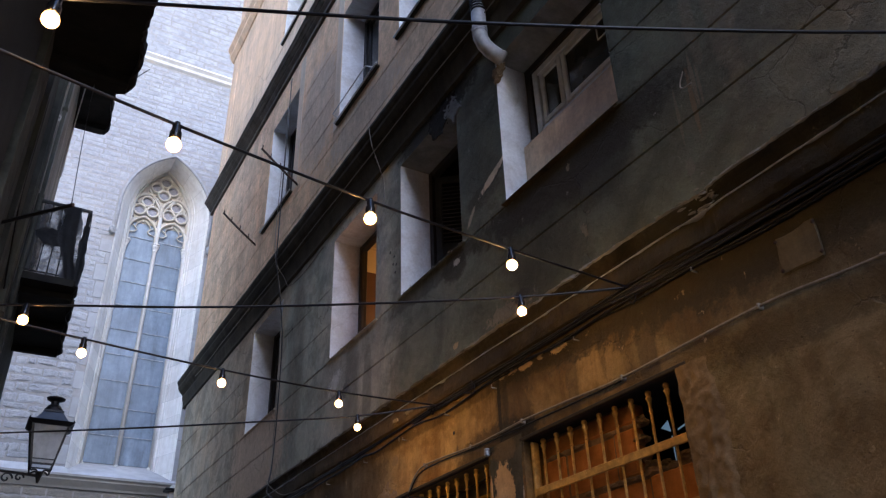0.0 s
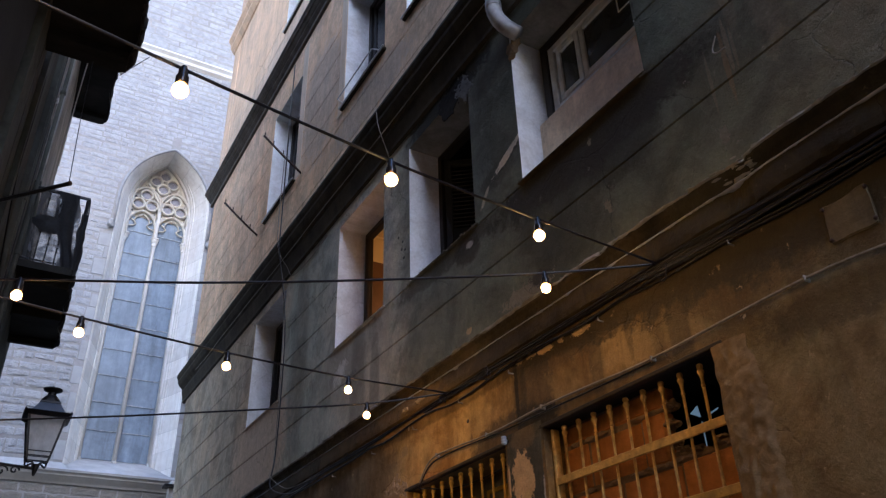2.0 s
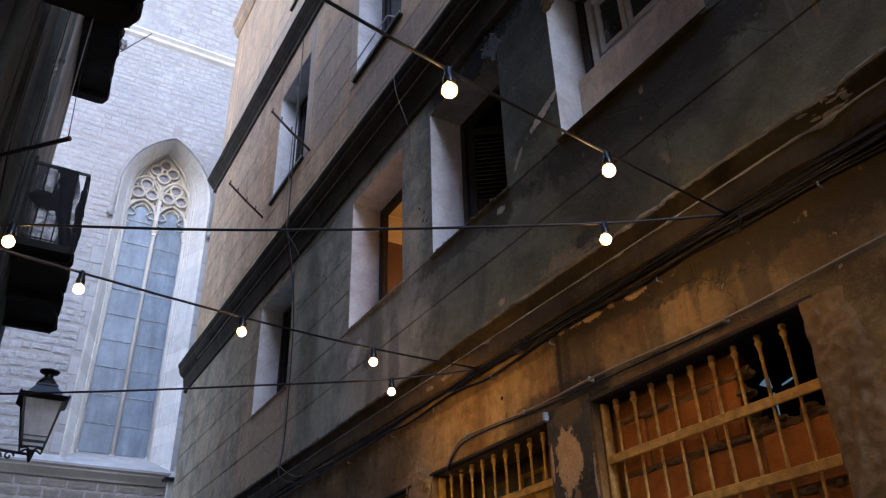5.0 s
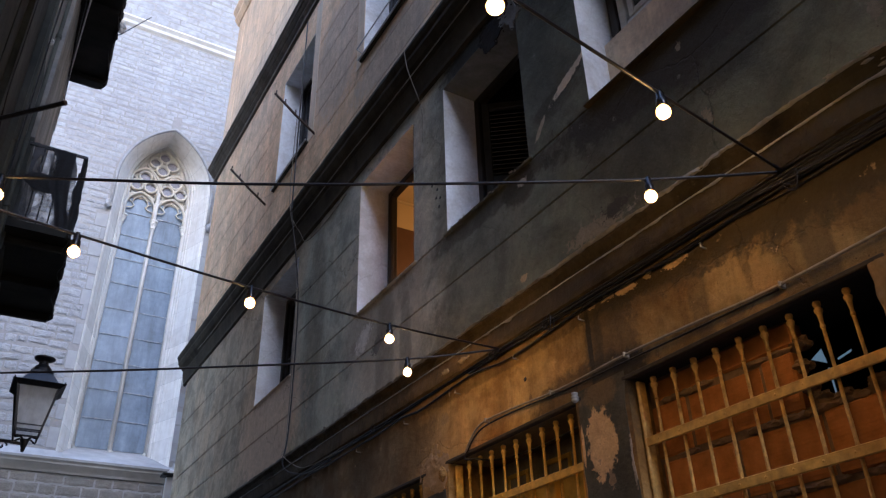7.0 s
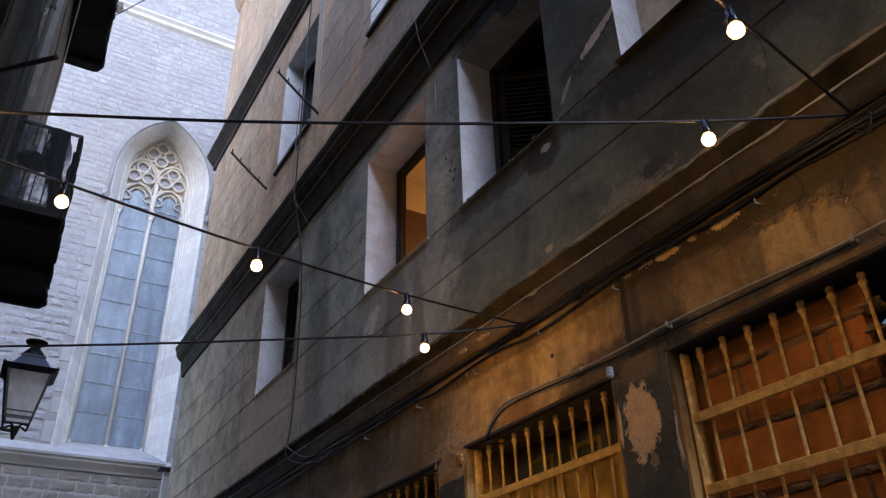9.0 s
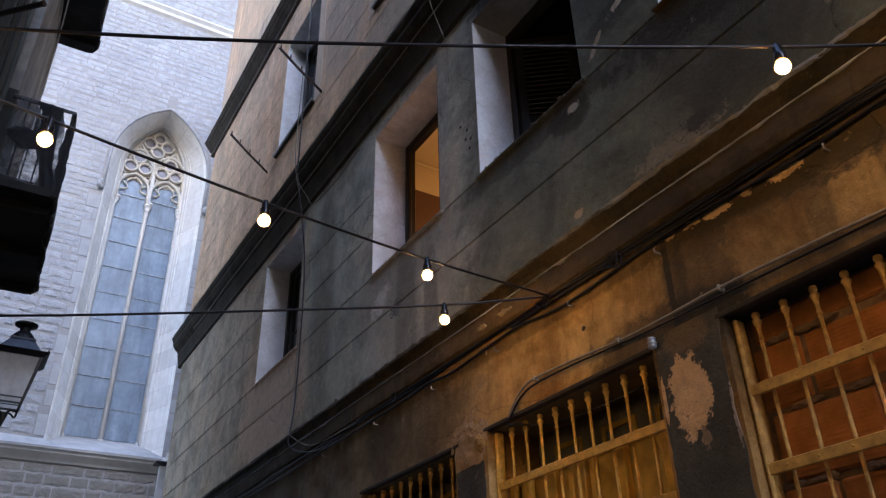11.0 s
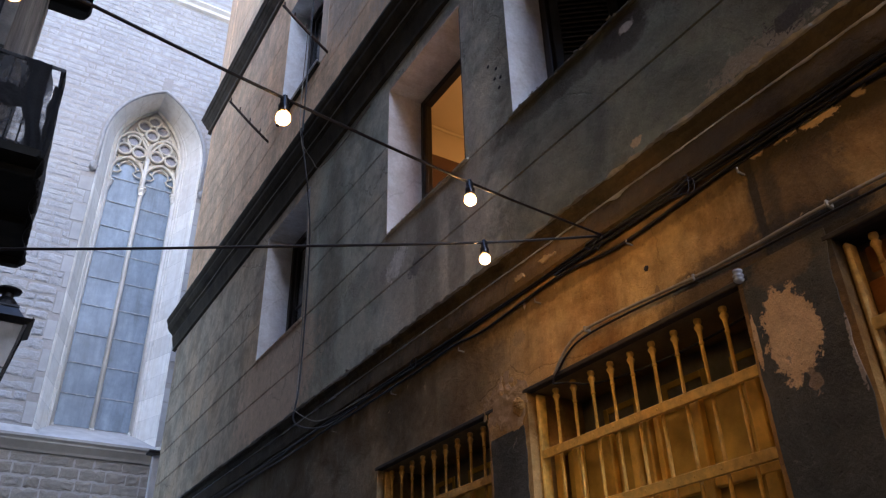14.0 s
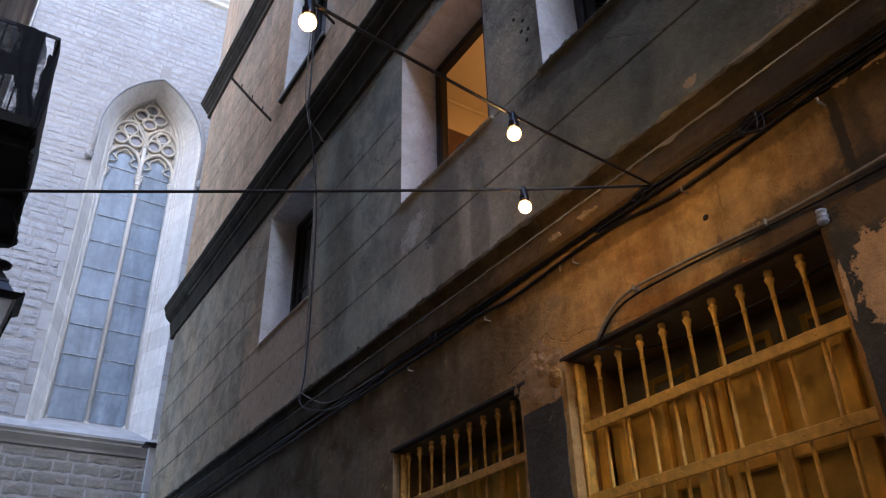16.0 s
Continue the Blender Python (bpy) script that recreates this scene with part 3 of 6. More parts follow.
def facade():
    """One sheet of plaster with incised joints and real reveals; with a back face."""
    bm = bmesh.new()
    top, y0, back = 17.0, -14.0, FX + BACK
    zs = {0.0, LEDGE - 0.02, 6.45, 10.2, top}
    ys = {y0, FAR}
    for a, b, c, d, _ in OPEN:
        ys |= {a, b}
        zs |= {c, d}
    for a, b, c, d in BANDS:
        ys |= {a, b}
    for g in GROOVES:
        zs |= {g - 0.007, g + 0.007}
    zs, ys = sorted(zs), sorted(ys)

    def hole(y, z):
        return any(a < y < b and c < z < d for a, b, c, d, _ in OPEN)

    def quad(pts, mi):
        f = bm.faces.new([bm.verts.new(p) for p in pts])
        f.material_index = mi

    def storey(z):
        return 0 if z < LEDGE - 0.02 else 1 if z < 6.45 else 2 if z < 10.2 else 3

    def sunk(y, z):
        if any(a < y < b and c < z < d for a, b, c, d in BANDS):
            return 0.0
        return 0.018 if any(abs(z - g) < 0.007 for g in GROOVES) else 0.0

    for za, zb in zip(zs, zs[1:]):
        zm = (za + zb) / 2
        for ya, yb in zip(ys, ys[1:]):
            if hole((ya + yb) / 2, zm):
                continue
            d = sunk((ya + yb) / 2, zm)
            x = FX + d
            quad([(x, ya, za), (x, yb, za), (x, yb, zb), (x, ya, zb)], 5 if d and zm < 6 else storey(zm))
            quad([(back, ya, za), (back, ya, zb), (back, yb, zb), (back, yb, za)], 0)
            if d:
                for z in (za, zb):
                    quad([(FX, ya, z), (FX, yb, z), (x, yb, z), (x, ya, z)], storey(zm))
    for a, b, c, d, dep in OPEN:
        mi = 0 if d < LEDGE else 4
        e = FX + BACK
        quad([(FX, b, c), (e, b, c), (e, b, d), (FX, b, d)], mi)
        quad([(FX, a, c), (FX, a, d), (e, a, d), (e, a, c)], mi)
        # first barred window's head takes the near-black joint colour as painted shade
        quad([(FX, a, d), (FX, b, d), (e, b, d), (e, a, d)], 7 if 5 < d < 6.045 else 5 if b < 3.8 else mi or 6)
        quad([(FX, a, c), (e, a, c), (e, b, c), (FX, b, c)], mi)
    quad([(FX, FAR, 0), (back, FAR, 0), (back, FAR, top), (FX, FAR, top)], 3)
    return bm


solid("wall_east", facade(), [M_LOW, M_GREY, M_TAUPE, M_TAN, M_WHITE, M_GROOVE, M_SOFFIT, M_DULLGREY], "old rendered tenement facade, sooty grey over ochre-brown ground floor", "wall", kind="structure")

for a, b in ((6.925, 7.1), (8.36, 8.545)):
    bm = bmesh.new()
    soft_box(bm, FX - 0.004, FX + 0.002, a, b, 7.72, 10.1, 0.002)
    solid("margin_trim", bm, M_MARGIN, "paler flat plaster margin beside an upper window", "trim", kind="structure")
bm = bmesh.new()
soft_box(bm, FX - 0.012, FX + 0.002, FAR - 0.42, FAR + 0.004, 10.525, 14.27, 0.004)
solid("corner_trim", bm, M_TAN, "flat plaster strip up the corner of the house", "trim", kind="structure")

# rest of that block, so that it closes
bm = bmesh.new()
box(bm, FX + BACK + 0.002, 12, FAR - 0.35, FAR, 0, 17)
box(bm, FX, 12, -14, FAR, 17.0, 17.25)
box(bm, 11.7, 12, -14, FAR - 0.351, 0, 16.999)
box(bm, FX + BACK + 0.002, 11.699, -14, -13.7, 0, 16.999)
solid("wall_east_return", bm, M_TAN, "plain side wall and roof of the tenement", "wall", kind="structure")


def moulding(name, prof, ya, yb, mat, label, step=0.12, rough=0.004, seed=1, chip=0.0):
    """prof: (x, z) section, swept along y with an uneven, chipped edge."""
    bm = bmesh.new()
    k = int((yb - ya) / step)
    rows = []
    for i in range(k + 1):
        y = ya + (yb - ya) * i / k
        row = []
        for j, (x, z) in enumerate(prof):
            inner = j in (0, len(prof) - 1)
            dx = 0 if inner else wob(y, seed + j, 2.2, rough) + wob(y, seed + 9 + j, 11, rough)
            dz = 0 if inner else wob(y, seed + 20 + j, 3.0, rough) + wob(y, seed + 31 + j, 14, rough)
            if not inner and step < 0.05:
                dx += wob(y, seed + 50 + j, 37, rough * 0.9)
                dz += wob(y, seed + 60 + j, 45, rough * 0.9)
            if chip and not inner:
                c = 0.5 * max(0.0, noise.noise((y * 3.1, seed * 3.1, 4.0)) - 0.3) + 0.9 * max(0.0, noise.noise((y * 9.0, seed * 5.1, j * 0.35)) - 0.25)
                c += 1.1 * math.exp(-((y - 2.08) / 0.1) ** 2) * (0.7 + 0.6 * noise.noise((y * 25.0, j * 0.5, 2.0)))
                dx += chip * c
                dz -= chip * 0.35 * c
            row.append(bm.verts.new((min(x + dx, FX + 0.01), y, z + dz)))
        rows.append(row)
    for a, b in zip(rows, rows[1:]):
        for j in range(len(prof) - 1):
            bm.faces.new((a[j], b[j], b[j + 1], a[j + 1]))
    for r in (rows[0], rows[-1]):
        bm.faces.new(r)
    return solid(name, bm, mat, label, "trim", kind="structure")


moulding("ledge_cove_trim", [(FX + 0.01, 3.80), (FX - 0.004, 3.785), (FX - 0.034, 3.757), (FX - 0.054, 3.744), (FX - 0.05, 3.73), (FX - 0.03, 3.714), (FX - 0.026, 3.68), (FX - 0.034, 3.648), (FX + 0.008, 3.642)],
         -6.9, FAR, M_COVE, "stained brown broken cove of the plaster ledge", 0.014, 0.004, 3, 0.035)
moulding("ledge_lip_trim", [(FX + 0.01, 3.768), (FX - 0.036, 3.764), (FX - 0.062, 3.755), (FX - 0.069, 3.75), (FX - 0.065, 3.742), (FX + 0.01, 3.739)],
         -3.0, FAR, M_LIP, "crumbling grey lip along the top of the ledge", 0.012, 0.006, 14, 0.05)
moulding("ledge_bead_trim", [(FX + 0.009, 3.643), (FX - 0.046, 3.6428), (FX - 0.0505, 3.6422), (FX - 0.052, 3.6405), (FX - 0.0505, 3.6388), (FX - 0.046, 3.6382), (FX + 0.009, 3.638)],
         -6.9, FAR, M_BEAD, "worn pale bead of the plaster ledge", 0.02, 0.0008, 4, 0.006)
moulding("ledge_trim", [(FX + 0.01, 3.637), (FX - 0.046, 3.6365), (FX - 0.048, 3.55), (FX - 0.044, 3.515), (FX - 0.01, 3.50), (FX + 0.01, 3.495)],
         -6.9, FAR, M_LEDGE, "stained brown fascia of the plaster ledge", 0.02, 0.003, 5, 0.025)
C1 = [(FX + 0.01, 6.73), (FX - 0.175, 6.70), (FX - 0.18, 6.66), (FX - 0.165, 6.62), (FX - 0.15, 6.60), (FX - 0.15, 6.56), (FX - 0.12, 6.50), (FX - 0.075, 6.46), (FX - 0.06, 6.44), (FX - 0.06, 6.40), (FX - 0.03, 6.26), (FX - 0.03, 6.22), (FX + 0.01, 6.2)]
moulding("cornice_trim", C1, -6.9, FAR + 0.16, M_CORN, "blackened stepped cornice over the first floor", 0.1, 0.003, 5, 0.01)
moulding("cornice_trim_upper", [(FX + 0.01, 10.52), (FX - 0.17, 10.5), (FX - 0.18, 10.49), (FX - 0.18, 10.46), (FX - 0.16, 10.45), (FX - 0.165, 10.44), (FX - 0.15, 10.41), (FX - 0.13, 10.41), (FX - 0.13, 10.39), (FX - 0.105, 10.36), (FX - 0.085, 10.35), (FX - 0.085, 10.33), (FX - 0.055, 10.3), (FX - 0.04, 10.29), (FX - 0.04, 10.22), (FX + 0.01, 10.21)], -6.9, FAR + 0.14, M_CORN2, "dark moulded string course over the second floor", 0.2, 0.003, 6, 0.005)
moulding("eaves_trim", [(FX + 0.01, 14.7), (FX - 0.16, 14.68), (FX - 0.16, 14.6), (FX - 0.1, 14.5), (FX - 0.1, 14.42), (FX - 0.03, 14.3), (FX + 0.01, 14.28)], -6.9, FAR + 0.12, M_TAN, "pale moulded eaves cornice", 0.3, 0.003, 8, 0.005)

# left-hand house: its front runs a little askew
LY0, LX0, LSLOPE = 12.2, -0.08, 0.036


def left_x(y):
    return LX0 + LSLOPE * (y - LY0)


def left_wall():
    bm = bmesh.new()
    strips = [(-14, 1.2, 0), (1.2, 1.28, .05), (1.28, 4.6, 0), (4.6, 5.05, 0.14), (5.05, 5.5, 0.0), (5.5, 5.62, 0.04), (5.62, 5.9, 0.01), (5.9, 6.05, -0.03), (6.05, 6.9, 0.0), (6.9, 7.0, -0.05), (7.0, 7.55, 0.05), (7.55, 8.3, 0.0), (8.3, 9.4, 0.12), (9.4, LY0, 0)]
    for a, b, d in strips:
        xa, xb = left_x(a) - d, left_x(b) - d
        # near-black copy fills the recesses and near end as painted shade
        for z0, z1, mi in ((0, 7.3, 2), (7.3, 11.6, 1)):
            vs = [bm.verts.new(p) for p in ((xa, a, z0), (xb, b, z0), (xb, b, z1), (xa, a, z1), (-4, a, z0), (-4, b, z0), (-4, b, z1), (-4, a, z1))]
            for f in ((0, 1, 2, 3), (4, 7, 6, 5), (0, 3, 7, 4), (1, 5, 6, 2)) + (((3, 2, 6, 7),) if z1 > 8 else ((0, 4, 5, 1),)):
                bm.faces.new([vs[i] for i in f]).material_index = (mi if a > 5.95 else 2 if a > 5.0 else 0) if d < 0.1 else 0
    return bm


solid("wall_west", left_wall(), [M_LEFT, M_LEFT2, M_LEFT3], "old streaked house front, deep shade put into its colours", "wall", kind="structure")
# church
CY, CX = 18.75, 2.56
HW, SPR, RAD, ZB = 1.14, 13.235, 2.03, 6.22      # outer edge of the window frame
GW, GSPR, GRAD, GZB, GY = 0.79, 13.6, 1.87, 6.705, 19.65   # the glazed opening


def arch(cx, hw, z0, zs, rad, n=16):
    """Points (x, z) of a pointed arch from its lower left foot round to the lower right one."""
    top = math.acos((rad - hw) / rad)
    left = [(cx - hw + rad - rad * math.cos(top * i / n), zs + rad * math.sin(top * i / n)) for i in range(n + 1)]
    pts = [(cx - hw, z0)] + left
    return pts + [(2 * cx - x, z) for x, z in pts[-2::-1]]


def half_width(z, hw, zs, rad):
    if z <= zs:
        return hw
    q = rad * rad - (z - zs) ** 2
    return max(0.0, math.sqrt(q) - (rad - hw)) if q > 0 else 0.0


def church_wall():
    bm = bmesh.new()
    pts = arch(CX, HW, ZB, SPR, RAD)
    k = len(pts) // 2
    xl, xr, top = -9.0, 14.0, 24.0
    q = lambda *p: bm.faces.new([bm.verts.new((x, CY, z)) for x, z in p])
    for side, edge in ((pts[:k + 1], xl), (pts[:k - 1:-1], xr)):
        for (xa, za), (xb, zb) in zip(side, side[1:]):
            q((edge, za), (xa, za), (xb, zb), (edge, zb))
    za = pts[k][1]
    q((xl, 0), (xr, 0), (xr, ZB), (xl, ZB))
    q((xl, za), (xr, za), (xr, top), (xl, top))
    box(bm, xl, xr, CY + 1.3, CY + 1.4, 0, top)
    box(bm, xl, xr, CY, CY + 1.4, top, top + 0.3)
    return bm


church = solid("wall_north", church_wall(), M_MORTAR, "tall pale church wall of coursed stone", "wall", kind="structure")


# ---- facade windows ----
def frame_rect(bm, x0, x1, y0, y1, z0, z1, w, r=0.005):
    """Four butted members round a rectangle in the y-z plane."""
    soft_box(bm, x0, x1, y0, y0 + w, z0, z1, r)
    soft_box(bm, x0, x1, y1 - w, y1, z0, z1, r)
    soft_box(bm, x0, x1, y0 + w, y1 - w, z0, z0 + w, r)
    soft_box(bm, x0, x1, y0 + w, y1 - w, z1 - w, z1, r)


def room(name, y0, y1, z0, z1, mat, deep=2.2):
    """Plain box of a room behind a window, open towards the alley."""
    bm = bmesh.new()
    x0, x1 = FX + BACK + 0.002, FX + BACK + deep
    t = 0.06
    box(bm, x1, x1 + t, y0 - t, y1 + t, z0 - t, z1 + t)
    box(bm, x0, x1, y0 - t, y0, z0 - t, z1 + t)
    box(bm, x0, x1, y1, y1 + t, z0 - t, z1 + t)
    box(bm, x0, x1, y0, y1, z1, z1 + t)
    box(bm, x0, x1, y0, y1, z0 - t, z0)
    return solid(name, bm, mat, "plain walls of a room behind the facade", "wall", kind="structure")


def casement(n, op, wood, leaf_open, label, glass=M_DKGLASS, shutter=False):
    """Window n: dark fixed frame at the back of the reveal with two leaves; leaf_open: degrees that the far leaf stands open."""
    y0, y1, z0, z1, dep = op
    x = FX + dep
    w = tagged(new("window_%d" % n), label, "window", kind="structure")
    w.location = (x, (y0 + y1) / 2, z0)
    bm = bmesh.new()
    frame_rect(bm, x, x + 0.07, y0 - 0.002, y1 + 0.002, z0, z1, 0.065)
    part("window_frame", bm, M_DKWOOD, w)
    mid = (y0 + y1) / 2
    for k, (a, b) in enumerate(((y0 + 0.066, mid - 0.002), (mid + 0.002, y1 - 0.066))):
        wd = b - a
        swing = leaf_open if k else (0 if not leaf_open else leaf_open)
        hinge = Matrix.Translation((x + 0.03, b if k else a, 0)) @ Matrix.Rotation(radians(swing if k else -swing), 4, 'Z')
        s = -1 if k else 1
        la, lb = (-wd, 0) if k else (0, wd)
        bm = bmesh.new()
        frame_rect(bm, 0.0, 0.045, la, lb, z0 + 0.067, z1 - 0.067, 0.06)
        if not shutter:
            soft_box(bm, 0.008, 0.037, la + 0.06, lb - 0.06, z0 + 0.58, z0 + 0.61)
        bm.transform(hinge)
        leaf = part("casement", bm, wood, w)
        if shutter and k:
            zm = z0 + 0.42 * (z1 - z0)
            bm = bmesh.new()
            soft_box(bm, 0.01, 0.036, la + 0.058, lb - 0.058, z0 + 0.125, zm, 0.004, hinge)
            part("lower_panel", bm, wood, leaf)
            k2 = int((z1 - zm - 0.13) / 0.042)
            for i in range(k2):
                bm = bmesh.new()
                box(bm, -0.018, 0.018, la + 0.062, lb - 0.062, -0.004, 0.004, hinge @ pose(0.022, 0, zm + 0.03 + i * 0.042, 0, -38, 0))
                part("slat", bm, wood, leaf)
        else:
            bm = bmesh.new()
            box(bm, 0.018, 0.024, la + 0.058, lb - 0.058, z0 + 0.125, z1 - 0.125, hinge)
            part("pane", bm, glass, leaf)
    return w


def sill(op, proud, thick, mat, label):
    bm = bmesh.new()
    y0, y1, z0 = op[0], op[1], op[2]
    soft_box(bm, FX - proud, FX + 0.02, y0 - 0.04, y1 + 0.04, z0 - thick, z0 - 0.002, 0.008)
    return solid("sill_trim", bm, mat, label, "sill", kind="structure")


# first floor
casement(2, ROW1[1], M_SHUT, 52, "dark timber window with a louvred shutter standing open", shutter=True)
casement(3, ROW1[2], M_DKWOOD, 165, "dark timber window open to a warmly lit room")
casement(4, ROW1[3], M_DKWOOD, 0, "dark timber window set deep in a white reveal")
bm = bmesh.new()
soft_box(bm, FX + 0.015, FX + 0.07, 5.802, 5.835, 4.662, 6.046, 0.005)
solid("jamb_trim", bm, M_DKWOOD, "dark timber stop on the window reveal", "trim", kind="structure")
for n, op in enumerate(ROW2 + ROW3):
    casement(5 + n, op, M_DKWOOD, 0, "upper-floor dark timber window in a white reveal")
for n, op in enumerate(ROW1[1:]):
    sill(op, 0.018, 0.03, M_GREY, "thin worn plaster sill")
for op in ROW2 + ROW3:
    sill(op, 0.035, 0.035, M_CORN, "thin dark sill")
    bm = bmesh.new()
    soft_box(bm, FX - 0.05, FX - 0.0355, op[0] - 0.05, op[1] + 0.05, op[2] - 0.012, op[2] + 0.006, 0.003)
    solid("flashing_trim", bm, M_PVC, "thin pale flashing along the sill edge", "sill", kind="structure")

# window 1: pale timber window above a plastered infill
y0, y1, z0, z1, dep = ROW1[0]
w1 = tagged(new("window_1"), "pale grey timber window with glazing bars over a plastered apron", "window", kind="structure")
w1.location = (FX + dep, (y0 + y1) / 2, z0)
bm = bmesh.new()
box(bm, FX + 0.2, FX + 0.3, y0 + 0.004, y1 - 0.004, z0 + 0.002, z0 + 0.55)
part("apron", bm, M_APRON, w1, "stained plaster apron")
bm = bmesh.new()
frame_rect(bm, FX + 0.27, FX + 0.34, y0 + 0.012, y1 - 0.012, z0 + 0.552, z1 - 0.004, 0.07)
part("outer_frame", bm, M_DKWOOD, w1, "dark outer frame")
bm = bmesh.new()
frame_rect(bm, FX + 0.285, FX + 0.345, y0 + 0.085, y1 - 0.085, z0 + 0.625, z1 - 0.076, 0.06)
part("window_frame", bm, M_GREYW, w1)
for a, b in ((y0 + 0.165, y1 - 0.43), (y1 - 0.42, y1 - 0.165)):
    bm = bmesh.new()
    frame_rect(bm, FX + 0.29, FX + 0.33, a, b, z0 + 0.702, z1 - 0.153, 0.045)
    leaf = part("casement", bm, M_GREYW, w1)
    bm = bmesh.new()
    box(bm, FX + 0.306, FX + 0.312, a + 0.044, b - 0.044, z0 + 0.746, z1 - 0.197)
    part("pane", bm, M_DKGLASS, leaf)
bm = bmesh.new()
frame_rect(bm, FX + 0.296, FX + 0.305, y0 + 0.21, y0 + 0.36, z1 - 0.36, z1 - 0.2, 0.012)
part("vent_frame", bm, M_GREYW, w1)
bm = bmesh.new()
soft_box(bm, FX - 0.03, FX + 0.02, y0 - 0.02, y1 + 0.03, z0 - 0.018, z0 - 0.001, 0.006)
solid("sill_trim", bm, M_LEDGE, "projecting stained plaster sill with a broken edge", "sill", kind="structure")

# rooms
lit = room("room_lit", 5.55, 7.62, 3.95, 6.57, M_ROOM, 3.0)
# thin dark brown sheet covers the far wall up to 6.2 m
bm = bmesh.new()
soft_box(bm, FX + BACK + 0.004, FX + BACK + 2.998, 7.585, 7.619, 3.955, 6.2, 0.004)
solid("panelling_room", bm, plain("dark_brown_sheet", (0.1, 0.05, 0.025), 0.5, 0, 0.2, 6, 0.2), "dark brown sheet over the lower far wall of the lit room", "panelling", kind="structure")
bm = bmesh.new()
soft_box(bm, FX + BACK + 0.004, FX + BACK + 2.998, 7.59, 7.618, 6.535, 6.568, 0.01)
solid("cornice_room", bm, M_ROOM, "thin moulded cornice of the lit room", "trim", kind="structure")
lamp = new("room_lamp", bpy.data.lights.new("room_lamp", 'POINT'))
lamp.location = (4.1, 6.7, 5.7)
lamp.data.energy, lamp.data.color, lamp.data.shadow_soft_size = 6.5, (1.0, 0.5, 0.17), 0.15
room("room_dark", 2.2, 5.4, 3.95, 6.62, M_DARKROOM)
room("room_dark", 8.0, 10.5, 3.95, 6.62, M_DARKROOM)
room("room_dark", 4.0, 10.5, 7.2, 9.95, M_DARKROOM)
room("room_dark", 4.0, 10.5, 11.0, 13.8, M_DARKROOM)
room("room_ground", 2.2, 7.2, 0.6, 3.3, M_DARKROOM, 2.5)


# ---- barred ground-floor windows ----
def knob_bar(y, z0, z1, x):
    bm = bmesh.new()
    lean = random.uniform(-0.006, 0.006)
    tube(bm, [(x, y + lean, z0), (x + random.uniform(-.004, .004), y + lean * 0.3, (z0 + z1) / 2), (x, y, z1 - 0.05)], 0.0076, 8)
    lathe(bm, [(0.0076, -0.105), (0.0105, -0.1), (0.0105, -0.094), (0.0076, -0.086), (0.0095, -0.06), (0.0115, -0.045), (0.017, -0.034), (0.0175, -0.027), (0.0115, -0.02), (0.011, -0.016), (0.0155, -0.01), (0.016, -0.002), (0.014, 0.006), (0.006, 0.01)], 10, Matrix.Translation((x, y, z1)))
    return bm


def grille(op, bars, name, label):
    y0, y1, z0, z1, _ = op
    x = FX + 0.075
    g = thing(name, (x, (y0 + y1) / 2, z0), label, "window grille", "barred windows")
    for y in bars:
        part("bar", knob_bar(y, z0 + 0.02, z1 - 0.022, x), M_OCHRE if 4 < y < 5.5 else M_BARS, g, smooth=True)
    z = z1 - 0.31
    while z > z0 + 0.1:
        bm = bmesh.new()
        soft_box(bm, x - 0.028, x - 0.013, y0 - 0.0, y1 - 0.015, z - 0.021, z + 0.021, 0.003)
        for y in bars:
            lathe(bm, [(0.006, -0.004), (0.006, 0.0015), (0.003, 0.0035)], 6, pose(x - 0.028, y, z, 0, -90, 0))
        part("cross_strap", bm, M_OCHRE if 4 < y1 < 5.5 else M_STRAP, g, "flat ochre-painted cross strap")
        z -= 0.29
    return g


B1 = [3.612 - 0.1275 * i for i in range(9)]
B2 = [5.24 - 0.1262 * i for i in range(9)]
B3 = [6.885 - 0.1285 * i for i in range(9)]
for op, bars in zip(LOW, (B1, B2, B3)):
    grille(op, bars, "window_grille", "ochre-painted iron window grille with knobbed bars")
    bm = bmesh.new()
    ya, yb, z1 = op[0], op[1], op[3]
    soft_box(bm, FX - 0.005, FX + 0.036, ya - 0.05, yb + 0.03, z1 - 0.008, z1 + 0.014, 0.004)
    solid("lintel_trim", bm, M_LINTEL, "dark iron lintel strip over the barred window", "lintel", kind="structure")
    bm = bmesh.new()
    soft_box(bm, FX + 0.045, FX + 0.1, yb - 0.026, yb - 0.003, op[2], z1 - 0.014, 0.008)
    solid("jamb_trim", bm, M_OCHRE if 4 < yb < 5.5 else M_BARS, "dull ochre-painted timber jambs of the barred window", "trim", kind="structure")


